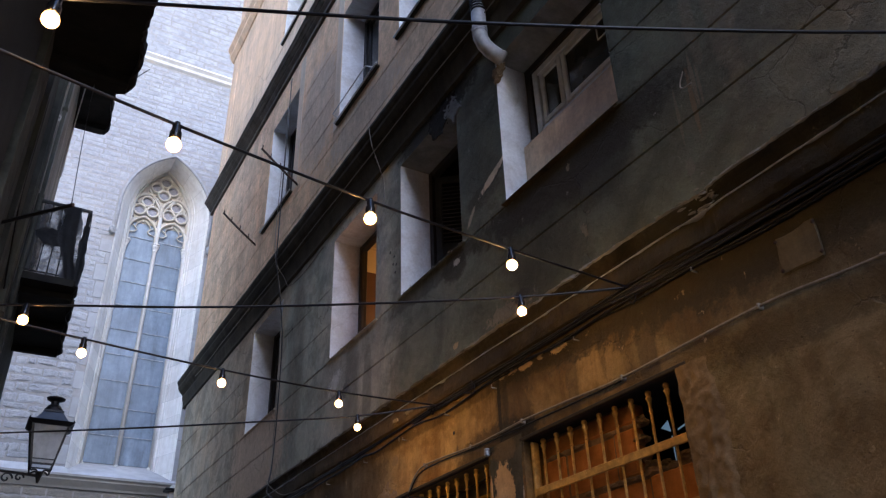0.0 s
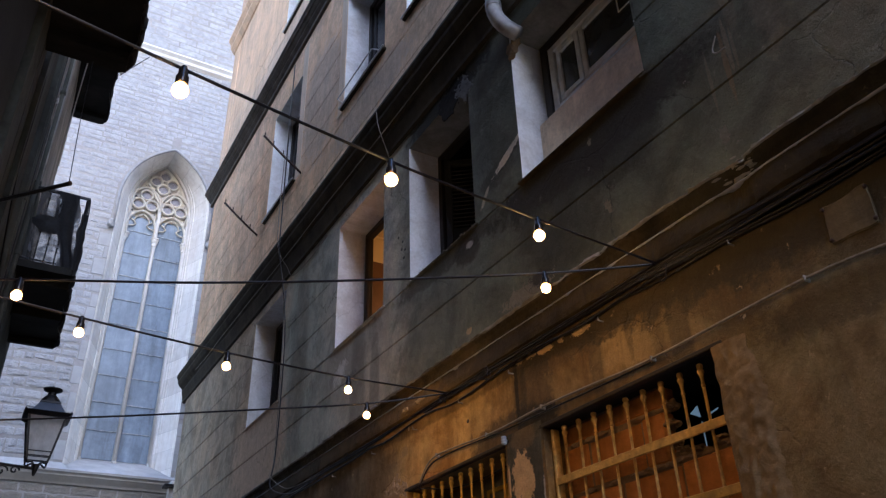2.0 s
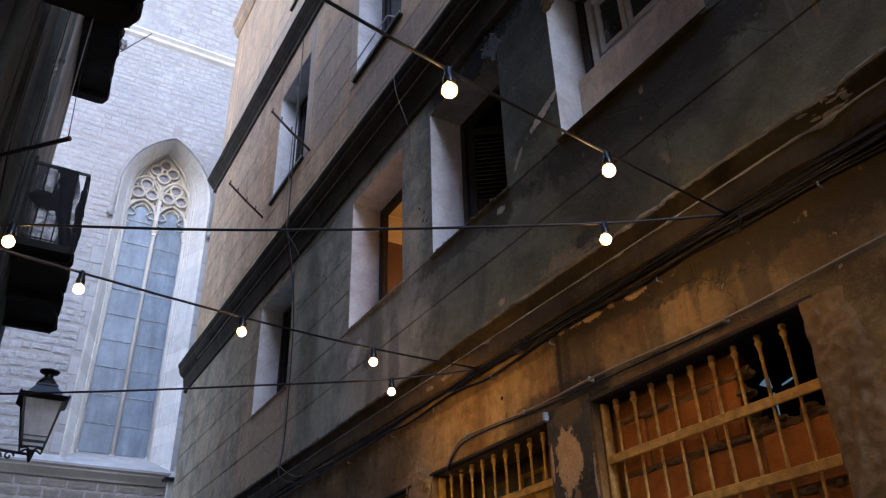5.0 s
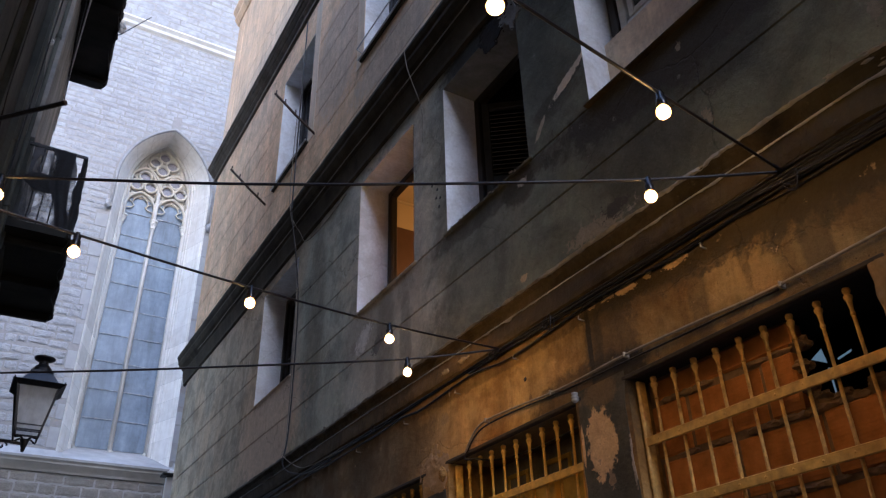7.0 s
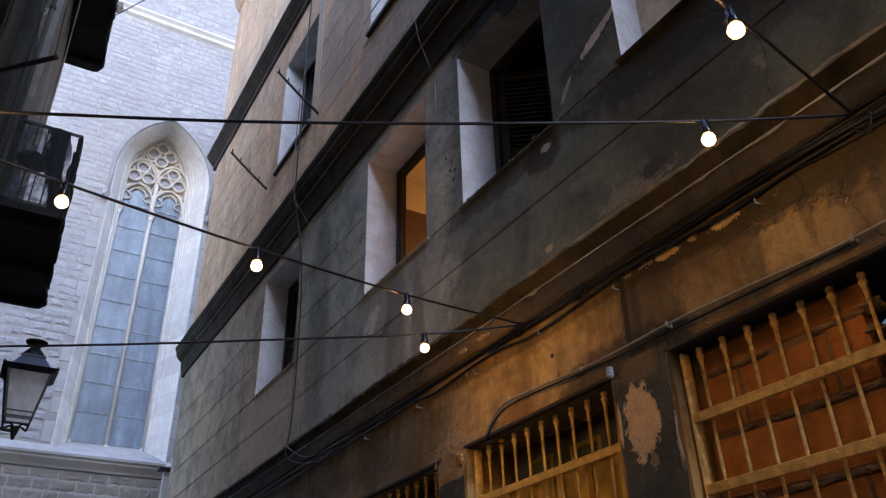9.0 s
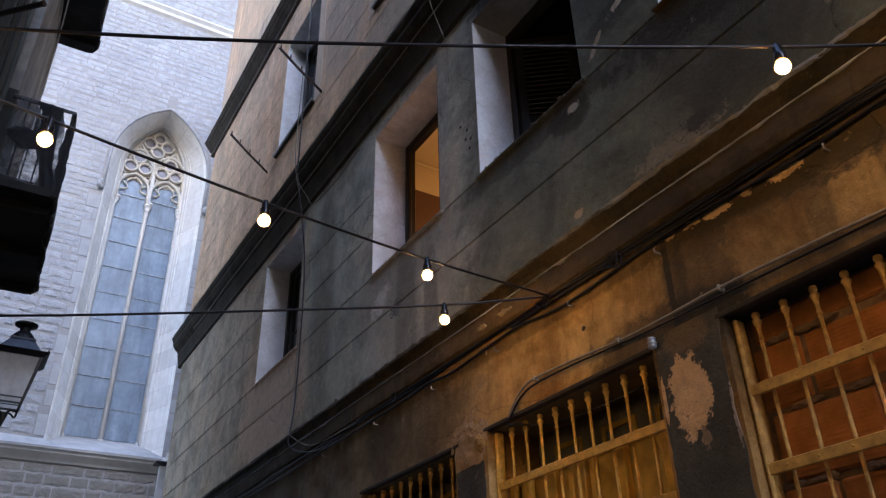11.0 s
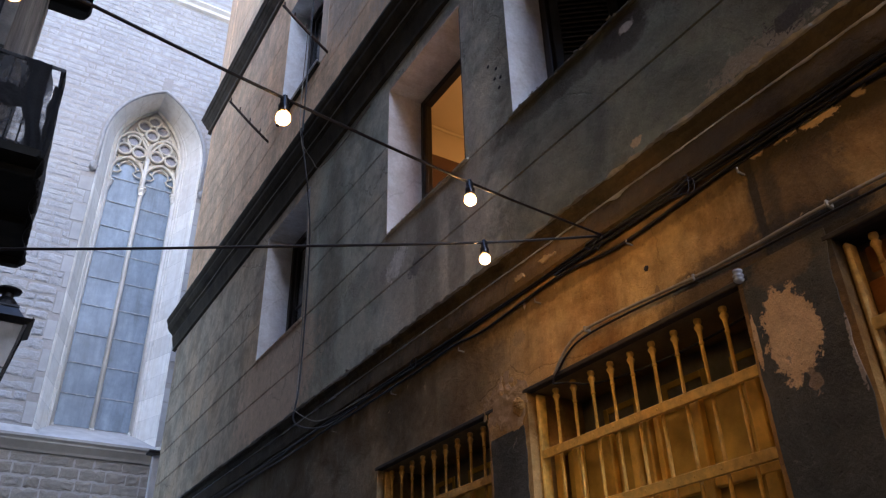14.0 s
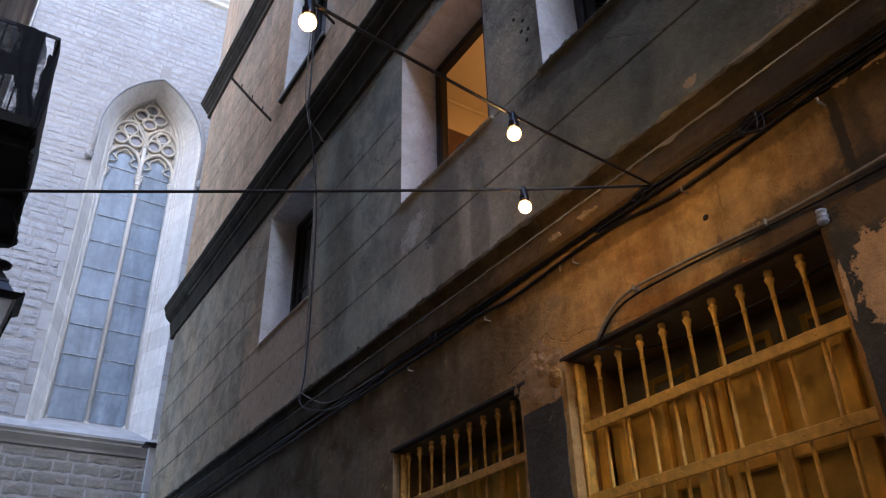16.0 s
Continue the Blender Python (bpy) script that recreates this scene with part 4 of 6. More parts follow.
def shutters(op, label, paint):
    """Ochre boards and stiles of the closed leaves behind a grille."""
    y0, y1, z0, z1, _ = op
    x = FX + 0.112
    s = thing("timber_shutters", (x, (y0 + y1) / 2, z0), label, "shutters")
    bm = bmesh.new()
    box(bm, x + 0.04, x + 0.055, y0 + 0.05, y1 - 0.08, z0, z1 - 0.25)
    part("panel", bm, M_PANEL, s, "duller ochre board")
    bm = bmesh.new()
    box(bm, x + 0.235, x + 0.25, y0 + 0.003, y1 - 0.003, z1 - 0.5, z1 - 0.01)
    part("transom_panel", bm, M_DULLGREY, s, "dirty grey-brown transom panel")
    bm = bmesh.new()
    soft_box(bm, x + 0.02, x + 0.075, y0 + 0.004, y1 - 0.004, z1 - 0.3, z1 - 0.255, 0.005)
    part("head_rail", bm, M_PANEL, s, "dull ochre head rail")
    for a, b in ((0.12, 0.3), (0.42, 0.62), (0.72, 0.9)):
        bm = bmesh.new()
        frame_rect(bm, x + 0.225, x + 0.234, y1 - b * (y1 - y0), y1 - a * (y1 - y0), z1 - 0.3, z1 - 0.09, 0.03, 0.003)
        part("transom_frame", bm, M_PANEL, s, "dull ochre transom light frame")
    for f, w, d in ((0.03, 0.05, 0.02), (0.145, 0.045, 0.0), (0.29, 0.075, 0.015), (0.44, 0.04, -0.02), (0.485, 0.05, 0.0), (0.53, 0.03, 0.012), (0.69, 0.06, 0.005), (0.9, 0.06, 0.02)):
        yc = y1 - f * (y1 - y0)
        bm = bmesh.new()
        soft_box(bm, x - 0.01 + d, x + 0.036 + d * 0.2, yc - w / 2, yc + w / 2, z0, z1 - 0.275, 0.006)
        part("stile", bm, paint, s)
    for z in (z1 - 0.62, z1 - 1.25):
        bm = bmesh.new()
        soft_box(bm, x + 0.0085, x + 0.0345, y0 + 0.06, y1 - 0.09, z - 0.02, z + 0.02, 0.005)
        part("rail", bm, paint, s)
    return s


shutters(LOW[1], "worn ochre timber shutters closed behind the bars", M_OCHREW)
# duller paint here stands for the weaker lamplight on this pair
shutters(LOW[2], "dim ochre timber shutters closed behind the bars", M_PANEL)

# first barred window: rough infill of hollow bricks with a hole broken through
y0, y1, z0, z1, _ = LOW[0]
infill = tagged(new("wall_infill"), "rough terracotta block infill with a broken hole", "wall", kind="structure")
infill.location = (FX + 0.25, 3.0, 1.1)
rng = random.Random(5)
z = 2.60 - 0.265 * 5
row = 0
while z < z1 - 0.02:
    za, zb = max(z, z0), min(z + 0.265, z1 - 0.004)
    y = y0 - 0.2 * (row % 2)
    while y < y1:
        a, b = max(y, y0 + 0.003), min(y + 0.42, y1 - 0.003)
        y += 0.42
        if zb > 2.68:
            a = max(a, 2.89 + rng.uniform(-0.01, 0.03))
        if b - a < 0.04 or zb - za < 0.04:
            continue
        bm = bmesh.new()
        dx, tilt = rng.uniform(-0.008, 0.012), rng.uniform(-0.012, 0.012)
        m = pose(0, (a + b) / 2, (za + zb) / 2, math.degrees(tilt), 0, 0) @ pose(0, -(a + b) / 2, -(za + zb) / 2)
        soft_box(bm, FX + 0.125 + dx, FX + 0.2, a + 0.006, b - 0.006, za + 0.012, zb - 0.012, 0.008, m)
        for i in range(15):
            zz = za + 0.02 + i * (zb - za - 0.05) / 14.0
            box(bm, FX + 0.1232 + dx, FX + 0.1265 + dx, a + 0.014, b - 0.014, zz, zz + 0.0075, m)
        part("hollow_brick", bm, M_BRICK, infill)
    z += 0.265
    row += 1
bm = bmesh.new()
for a, b, c, d in ((y0 + 0.003, y1 - 0.003, z0, 2.62), (2.92, y1 - 0.003, 2.62, z1 - 0.003)):
    box(bm, FX + 0.137, FX + 0.19, a, b, c, d)
part("mortar", bm, M_JOINT, infill, "dark squeezed mortar joints")
for zz in (2.865, 2.60, 2.335, 2.07):
    ya = 2.91 if zz > 2.7 else y0 + 0.02
    while ya < y1 - 0.03:
        ln = rng.uniform(0.03, 0.13)
        if rng.random() < 0.75:
            bm = bmesh.new()
            bmesh.ops.create_icosphere(bm, subdivisions=2, radius=1.0)
            sd = rng.random() * 50
            for v in bm.verts:
                k = 1 + 0.6 * noise.noise(v.co * 2.2 + Vector((sd, 0, 0)))
                v.co = Vector((v.co.x * 0.014 * k, v.co.y * ln * 0.6, v.co.z * 0.014 * k)) + Vector((FX + 0.127, ya + ln / 2, zz + rng.uniform(-.004, .004)))
            part("mortar_squeeze", bm, M_JOINT, infill)
        ya += ln
for yy, zz in ((2.5, 2.625), (2.62, 2.63), (2.76, 2.62), (2.85, 2.64), (2.9, 2.7), (2.905, 2.79), (2.89, 2.88)):
    bm = bmesh.new()
    bmesh.ops.create_icosphere(bm, subdivisions=3, radius=1.0)
    sd = rng.random() * 50
    for v in bm.verts:
        k = 1 + 0.5 * noise.noise(v.co * 1.6 + Vector((sd, 0, 0))) + 0.3 * noise.noise(v.co * 5 + Vector((sd, 0, 0)))
        v.co = Vector((v.co.x * 0.04 * k, v.co.y * 0.045 * k, v.co.z * 0.03 * k)) + Vector((FX + 0.16, yy, zz))
    part("broken_edge", bm, M_JOINT, infill, "broken mortar round the hole")
# glowing plates stand in for daylight from beyond, glimpsed through the hole
gl = thing("daylight_scraps", (3.3, 2.95, 2.7), "small glowing plates standing in for pale daylight behind the broken infill", "opening")
M_DAY = glow("daylight_stand_in", (0.3, 0.42, 0.47), 0.06)
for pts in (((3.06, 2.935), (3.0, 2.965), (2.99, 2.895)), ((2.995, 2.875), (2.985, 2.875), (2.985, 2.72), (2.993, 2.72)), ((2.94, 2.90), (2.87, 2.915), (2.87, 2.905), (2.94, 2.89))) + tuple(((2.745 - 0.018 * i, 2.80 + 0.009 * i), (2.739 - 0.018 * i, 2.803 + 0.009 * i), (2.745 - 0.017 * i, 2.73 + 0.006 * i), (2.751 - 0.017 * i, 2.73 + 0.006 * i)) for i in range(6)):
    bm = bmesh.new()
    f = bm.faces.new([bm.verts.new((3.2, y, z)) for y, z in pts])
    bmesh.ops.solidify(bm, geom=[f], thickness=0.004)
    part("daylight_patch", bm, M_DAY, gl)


# ---- repairs and peeled patches ----
def patch(y, z, ry, rz, mat, name, label, seed, proud=0.004, tilt=0.0, lump=0.0, cell=0.008, frag=0.0, slope=0.0):
    """An irregular flake or lumpy repair lying on the facade, with a torn edge."""
    bm = bmesh.new()
    ny, nz = int(3 * ry / cell), int(3 * rz / cell)
    g = {}

    def inside(yy, zz):
        return 1 - (yy / ry) ** 2 - (zz / rz) ** 2 + 0.75 * noise.noise((yy / ry * 1.3 + seed, zz / rz * 1.3, seed * 2.0)) + 0.55 * noise.noise((yy * 28, zz * 28, seed)) + 0.3 * noise.noise((yy * 80, zz * 80, seed)) + frag * (noise.noise((yy * 70, zz * 70, seed + 3)) + 0.5 * noise.noise((yy * 25, zz * 25, seed + 8)) - 0.3)

    def at(i, k):
        if (i, k) not in g:
            yy, zz = (i - ny / 2) * cell, (k - nz / 2) * cell
            h = proud + min(1.0, max(0.0, 1.6 * (inside(yy, zz) - 0.25))) * lump * (0.55 + 0.9 * noise.noise((yy * 9, zz * 9, seed)) + 0.4 * noise.noise((yy * 30, zz * 30, seed)))
            j = 0.4 * cell
            g[i, k] = bm.verts.new((FX - max(0.0015, h), y + yy + zz * tilt + j * noise.noise((yy * 90, zz * 90, 1)), z + zz + yy * slope + j * noise.noise((yy * 90, zz * 90, 5))))
        return g[i, k]

    for i in range(ny):
        for k in range(nz):
            yy, zz = (i + 0.5 - ny / 2) * cell, (k + 0.5 - nz / 2) * cell
            f = inside(yy, zz)
            if f > 0.25:
                bm.faces.new((at(i, k), at(i + 1, k), at(i + 1, k + 1), at(i, k + 1)))
    rim = [e for e in bm.edges if len(e.link_faces) == 1]
    for _ in range(2):
        near = collections.defaultdict(list)
        for e in rim:
            near[e.verts[0]].append(e.verts[1].co.copy())
            near[e.verts[1]].append(e.verts[0].co.copy())
        for vert, cos in near.items():
            mean = sum(cos, Vector()) / len(cos)
            vert.co = vert.co * 0.45 + mean * 0.55
    ext = bmesh.ops.extrude_edge_only(bm, edges=rim)
    for v in ext["geom"]:
        if isinstance(v, bmesh.types.BMVert):
            v.co.x = FX + 0.003
    return solid(name, bm, mat, label, "plaster", kind="structure")


def pier(ya, yb, top, seed, label):
    """A strip of old paint a few millimetres proud, its edges uneven."""
    bm = bmesh.new()
    rows = []
    n = 60
    for i in range(n + 1):
        z = 0.4 + (top - 0.4) * i / n
        a, b = ya + wob(z, seed, 5, 0.02) + wob(z, seed + 1, 23, 0.008), yb + wob(z, seed + 5, 5, 0.012) + wob(z, seed + 6, 23, 0.006)
        f = [(FX + 0.003, a), (FX - 0.003, a + 0.002), (FX - 0.003, b - 0.002), (FX + 0.003, b)]
        rows.append([bm.verts.new((x, y, z + (0.02 * noise.noise((y * 30, seed, 0)) if i == n else 0))) for x, y in f])
    for a, b in zip(rows, rows[1:]):
        for j in range(3):
            bm.faces.new((a[j], a[j + 1], b[j + 1], b[j]))
    solid("plaster_pier", bm, M_DKPAINT, label, "plaster", kind="structure")


pier(3.724, 4.074, 3.03, 3, "dark grey painted strip of wall between barred windows")
pier(5.395, 5.68, 2.83, 13, "dark grey painted strip of wall beside the shutters")
patch(5.53, 2.97, 0.19, 0.17, M_PEEL, "rough_repair", "lumpy mortar repair between barred windows", 11, 0.002, 0.0, 0.008, 0.006)
patch(5.43, 2.93, 0.05, 0.05, M_LOW, "rough_repair", "crumbling knob in the repair", 14, 0.01, 0.0, 0.02, 0.006)


def trowelled(ya, yb, z0, z1, seed, label):
    """Mortar smeared down a jamb: full at the opening's edge ya, thinning out unevenly towards yb."""
    bm = bmesh.new()
    nz, ny = int((z1 - z0) / 0.012), 22
    rows = []
    for k in range(nz + 1):
        z = z0 + (z1 - z0) * k / nz
        end = yb + wob(z, seed, 6, 0.05) + wob(z, seed + 1, 21, 0.025) + 0.05 * max(0.0, (z - z1 + 0.2) / 0.2)
        row = []
        for i in range(ny + 1):
            f = i / ny
            y = ya + wob(z, seed + 2, 18, 0.008) * (1 - f) + (end - ya) * f
            ridge = 1 - abs(noise.noise((y * 14 + seed + 3 * z, z * 9, 0.3))) * 2.4
            h = 0.008 + 0.014 * max(0.0, ridge - 0.5) + 0.007 * noise.noise((y * 26, z * 20, seed)) + 0.004 * noise.noise((y * 70, z * 60, seed))
            h *= min(1.0, (1 - f) * 4.0) * (0.6 + 0.4 * min(1.0, f * 8))
            row.append(bm.verts.new((FX + 0.003 - max(0.0, h), y, z)))
        row.insert(0, bm.verts.new((FX + 0.05, row[0].co.y, z)))
        rows.append(row)
    for a, b in zip(rows, rows[1:]):
        for j in range(len(a) - 1):
            bm.faces.new((a[j], a[j + 1], b[j + 1], b[j]))
    solid("rough_repair", bm, M_REPAIR, label, "plaster", kind="structure", smooth=True)


trowelled(2.445, 2.2, 1.0, 2.985, 5, "rough trowelled mortar down the window jamb")
for i, (y, z, ry, rz) in enumerate(((3.75, 3.435, .05, .02), (3.88, 3.445, .04, .02), (3.46, 3.42, .04, .02), (5.285, 3.56, .05, .02), (5.06, 3.565, .07, .018), )):
    patch(y, z, ry, rz, M_FLAKE, "peeled_patch", "small ochre flake under the ledge", 30 + i, 0.006 if z < 3.5 else 0.058, cell=0.005, frag=0.7)
patch(4.5, 6.08, 0.27, 0.2, M_SOOT, "soot_patch", "black sooty scab torn loose under the cornice", 83, 0.004, 0.0, 0.004, 0.006)
patch(4.33, 6.0, 0.13, 0.17, M_DULLGREY, "peeled_patch", "pale torn plaster beside the sooty scab", 88, 0.006, 0.3, 0.006, 0.006, 0.5)
patch(3.63, 5.84, 0.09, 0.1, M_REPAIR, "rough_repair", "lump of mortar round the pipe elbow", 93, 0.003, 0.0, 0.02, 0.006)
for y, z in ((5.38, 5.02), (5.44, 5.05), (5.42, 5.12), (5.40, 4.95), (5.5, 5.2), (4.498, 3.25)):
    bm = bmesh.new()
    lathe(bm, [(0.017, -0.006), (0.013, 0.002), (0.006, 0.0035)], 7, pose(FX, y, z, 0, -90, 0))
    solid("drill_hole", bm, M_BLACK, "small dark hole in the plaster", "hole", kind="structure")
# rubble left where the ledge and a sill have broken
def crumbs(spots, mat, label, seed):
    bm = bmesh.new()
    r = random.Random(seed)
    for y, z, out, size in spots:
        b2 = bmesh.new()
        bmesh.ops.create_icosphere(b2, subdivisions=2, radius=1.0)
        sd = r.random() * 60
        for v in b2.verts:
            k = size * (1 + 0.75 * noise.noise(v.co * 1.6 + Vector((sd, 0, 0))) + 0.35 * noise.noise(v.co * 4.5 + Vector((0, sd, 0))))
            v.co = Vector((FX - out + v.co.x * k * 0.8, y + v.co.y * k * 2.2, z + (v.co.z + 0.25 * v.co.y) * k * 0.55))
        me = bpy.data.meshes.new("tmp")
        b2.to_mesh(me)
        b2.free()
        bm.from_mesh(me)
        bpy.data.meshes.remove(me)
    solid("plaster_rubble", bm, mat, label, "plaster", kind="structure")


rng = random.Random(77)
crumbs([(1.98 + 0.2 * rng.random() ** 1.3, 3.645 + 0.1 * rng.random(), 0.02 + 0.03 * rng.random(), 0.004 + 0.009 * rng.random() ** 2) for _ in range(26)], M_LIP, "broken lumps of plaster where the ledge has failed", 5)
crumbs([(2.48, 4.645, 0.02, 0.01), (2.5, 4.64, 0.022, 0.007), (2.465, 4.648, 0.012, 0.008)], M_SCUFF, "crumbling plaster at the end of the sill", 8)
crumbs([(5.4 + 6 * rng.random(), 3.752 + 0.012 * rng.random(), 0.05 + 0.01 * rng.random(), 0.004 + 0.007 * rng.random()) for _ in range(30)] + [(0.4 + 5 * rng.random(), 3.75 + 0.012 * rng.random(), 0.05 + 0.01 * rng.random(), 0.003 + 0.006 * rng.random()) for _ in range(45)], M_LIP, "crumbs of grey plaster along the lip of the ledge", 9)
for op in ROW1[1:3]:
    crumbs([(op[0] + (op[1] - op[0]) * rng.random(), op[2] - 0.028 * rng.random(), 0.014 + 0.006 * rng.random(), 0.003 + 0.005 * rng.random() ** 2) for _ in range(24)], M_LIP, "crumbling plaster along a window sill", 12)
# blanking plate
bm = bmesh.new()
soft_box(bm, FX - 0.007, FX + 0.002, 1.56, 1.76, 3.155, 3.335, 0.006, None)
bmesh.ops.subdivide_edges(bm, edges=bm.edges[:], cuts=4, use_grid_fill=True)
for v in bm.verts:
    v.co += Vector((0.003, 0.012, 0.014)) * noise.noise(v.co * 14)
pl = solid("blanking_plate", bm, plaster("green_brown_plate_paint", (0.19, 0.155, 0.092), (0.15, 0.125, 0.075), (0.08, 0.067, 0.042), 0.6, 0.3), "painted-over square cover plate on the wall", "cover plate")
for y in (1.565, 1.755):
    for z in (3.175, 3.315):
        bm = bmesh.new()
        lathe(bm, [(0.009, 0), (0.008, 0.006), (0.003, 0.009)], 8, pose(FX - 0.012, y, z, 0, -90, 0))
        part("screw", bm, M_RUST, pl)


# ---- string lights ----
def spline(pts, n=14):
    pts = [Vector(p) for p in pts]
    ext = [pts[0] * 2 - pts[1]] + pts + [pts[-1] * 2 - pts[-2]]
    out = []
    for i in range(1, len(ext) - 2):
        a, b, c, d = ext[i - 1:i + 3]
        for k in range(n):
            t = k / n
            out.append(0.5 * ((2 * b) + (c - a) * t + (2 * a - 5 * b + 4 * c - d) * t * t + (3 * b - a - 3 * c + d) * t ** 3))
    return out + [pts[-1]]


LIFT = 0.082


def string_light(start, bulbs, end, mids=()):
    """A cable from the wall hook to the far wall, with lampholders hanging from it."""
    g = thing("string_light", start, "black outdoor string light cable with round warm bulbs", "string lights", "string lights")
    pts = [start] + sorted([(x, y, z + LIFT) for x, y, z in bulbs] + list(mids), key=lambda p: -p[0]) + [end]
    bm = bmesh.new()
    tube(bm, spline(pts), 0.0062, 6)
    part("cable", bm, M_BLACK, g, smooth=True)
    for x, y, z in bulbs:
        bm = bmesh.new()
        lathe(bm, [(0.018, 0.022), (0.0195, 0.026), (0.0195, 0.05), (0.015, 0.056), (0.015, 0.078), (0.009, 0.084), (0.009, 0.092), (0.004, 0.094)], 12, Matrix.Translation((x, y, z)))
        h = part("lampholder", bm, M_SOCKET, g, "black lampholder", smooth=True)
        bm = bmesh.new()
        bmesh.ops.create_uvsphere(bm, u_segments=28, v_segments=18, radius=0.0205)
        bm.transform(Matrix.Translation((x, y, z - 0.001)))
        part("bulb", bm, M_BULB, h, "glowing warm white bulb", smooth=True)
        bm = bmesh.new()
        bmesh.ops.create_uvsphere(bm, u_segments=28, v_segments=18, radius=0.0246)
        for v in bm.verts:
            if v.co.z > 0.012:
                v.co.z *= 1.12
        bm.transform(Matrix.Translation((x, y, z)))
        shell = part("bulb_glass", bm, M_SHELL, h, "bulb glass with a faint amber glow for its halo", smooth=True)
        shell.visible_shadow = False
    return g


HA, HB, HZ = (2.695, 2.635, 3.505), (2.695, 4.69, 3.503), (2.695, 0.58, 3.505)
LA, LB, LC = (left_x(2.03) + 0.02, 2.03, 3.40), (left_x(4.18) + 0.02, 4.18, 3.41), (left_x(6.15) + 0.02, 6.15, 3.31)
string_light(HZ, [(-0.136, 1.84, 3.306)], LA, [(1.9, 0.92, 3.415), (0.9, 1.37, 3.376)])
string_light(HA, [(1.825, 2.461, 3.333), (1.055, 2.31, 3.27), (0.279, 2.147, 3.235)], (LA[0], LA[1], 3.335))
string_light(HA, [(2.173, 2.88, 3.36), (-0.023, 3.996, 3.326)], LB, [(1.4, 3.273, 3.405), (0.7, 3.629, 3.392)])
string_light(HB, [(1.887, 4.564, 3.358), (1.079, 4.425, 3.324), (0.287, 4.289, 3.319)], LB)
string_light(HB, [(2.158, 4.867, 3.322), (-0.02, 5.98, 3.235)], LC, [(1.4, 5.254, 3.365), (0.7, 5.612, 3.335)])


def hook(p, sx):
    bm = bmesh.new()
    x, y, z = p
    tube(bm, [(x + sx * 0.05, y, z + 0.01), (x + sx * 0.02, y, z + 0.01), (x, y, z + 0.012), (x - sx * 0.012, y, z), (x, y, z - 0.012), (x + sx * 0.008, y, z - 0.004)], 0.004, 6)
    solid("cable_hook", bm, M_IRON, "small iron cable hook in the wall", "hook", "cable hooks", smooth=True)


for p in (HA, HB, HZ):
    hook(p, 1)
for p in (LA, LB, LC):
    hook(p, -1)


# ---- cables and pipes on the facade ----
def cable(name, pts, r, mat, label, n=6, cat="cable"):
    bm = bmesh.new()
    tube(bm, spline(pts, 6), r, n)
    return solid(name, bm, mat, label, cat, smooth=True)


rng = random.Random(11)
for k in range(7):
    pts = []
    y = -5.0
    dz = -0.062 + 0.012 * k
    while y < (13.0 if k in (1, 4, 5) else 4.4 + 0.35 * k):
        pts.append((FX - 0.012 - 0.008 * (k % 3) + rng.uniform(-.003, .003), y, 3.497 + dz * 0.8 + rng.uniform(-0.012, 0.008) - (0.035 * rng.random() if k < 2 else 0)))
        y += rng.uniform(0.3, 0.7)
    cable("wall_cable", pts, rng.choice((0.004, 0.0055, 0.0075)), M_BLACK, "black cable clipped under the ledge")
for k in range(6):
    pts, y = [], -5.0
    while y < 2.6 + 0.25 * k:
        pts.append((FX - 0.014 - 0.011 * (k % 3) + rng.uniform(-.003, .003), y, 3.4 + 0.016 * k + rng.uniform(-0.012, 0.012) + 0.025 * max(0.0, y - 1.6)))
        y += rng.uniform(0.3, 0.6)
    cable("wall_cable", pts, 0.0075, M_BLACK, "black cable in a thick bundle under the ledge")
for k in range(3):
    cable("wall_cable", [(FX - 0.022 - 0.006 * k, 4.75 - 1.9 * f / 12, 3.495 - (0.004 + 0.008 * k) * math.sin(math.pi * f / 12) + rng.uniform(-0.004, 0.004)) for f in range(13)], 0.0055, M_BLACK, "black cable sagging between clips under the ledge")
for ty, tz, size in ((4.76, 3.485, 0.05), (4.72, 3.475, 0.035), (4.2, 3.465, 0.055), (4.17, 3.45, 0.04), (2.6, 3.44, 0.05), (6.4, 3.49, 0.04)):
    cable("wall_cable", [(FX - 0.035 - 0.012 * rng.random(), ty + size * math.cos(2.1 * f + ty) * (0.5 + rng.random()), tz + 0.8 * size * math.sin(2.1 * f + ty) * (0.5 + rng.random())) for f in range(6)], 0.0032, M_BLACK, "tangled end of thin black wire tied under the ledge")
COND = [(-4, 3.05), (0.5, 3.03), (1.32, 3.035), (1.9, 3.073), (2.78, 3.055), (3.25, 3.075), (3.67, 3.088), (4.0, 3.082), (4.25, 3.085), (4.6, 3.108), (4.88, 3.118), (5.0, 3.09), (5.08, 3.03), (5.125, 2.985)]
cable("wall_conduit", [(FX - 0.025, y, z) for y, z in COND], 0.0068, M_GREYC, "pale grey conduit running above the barred windows", 8, "conduit")
cable("wall_cable", [(FX - 0.02, y + 0.015, z - 0.022 - 0.01 * math.sin(y * 4)) for y, z in COND[4:]] + [(FX + 0.03, 5.1, 2.95), (FX + 0.1, 5.0, 2.925), (FX + 0.11, 4.75, 2.9), (FX + 0.12, 4.45, 2.9), (FX + 0.14, 4.2, 2.93), (FX + 0.16, 4.11, 2.96)], 0.0055, M_BLACK, "thin cable sagging beside the conduit")
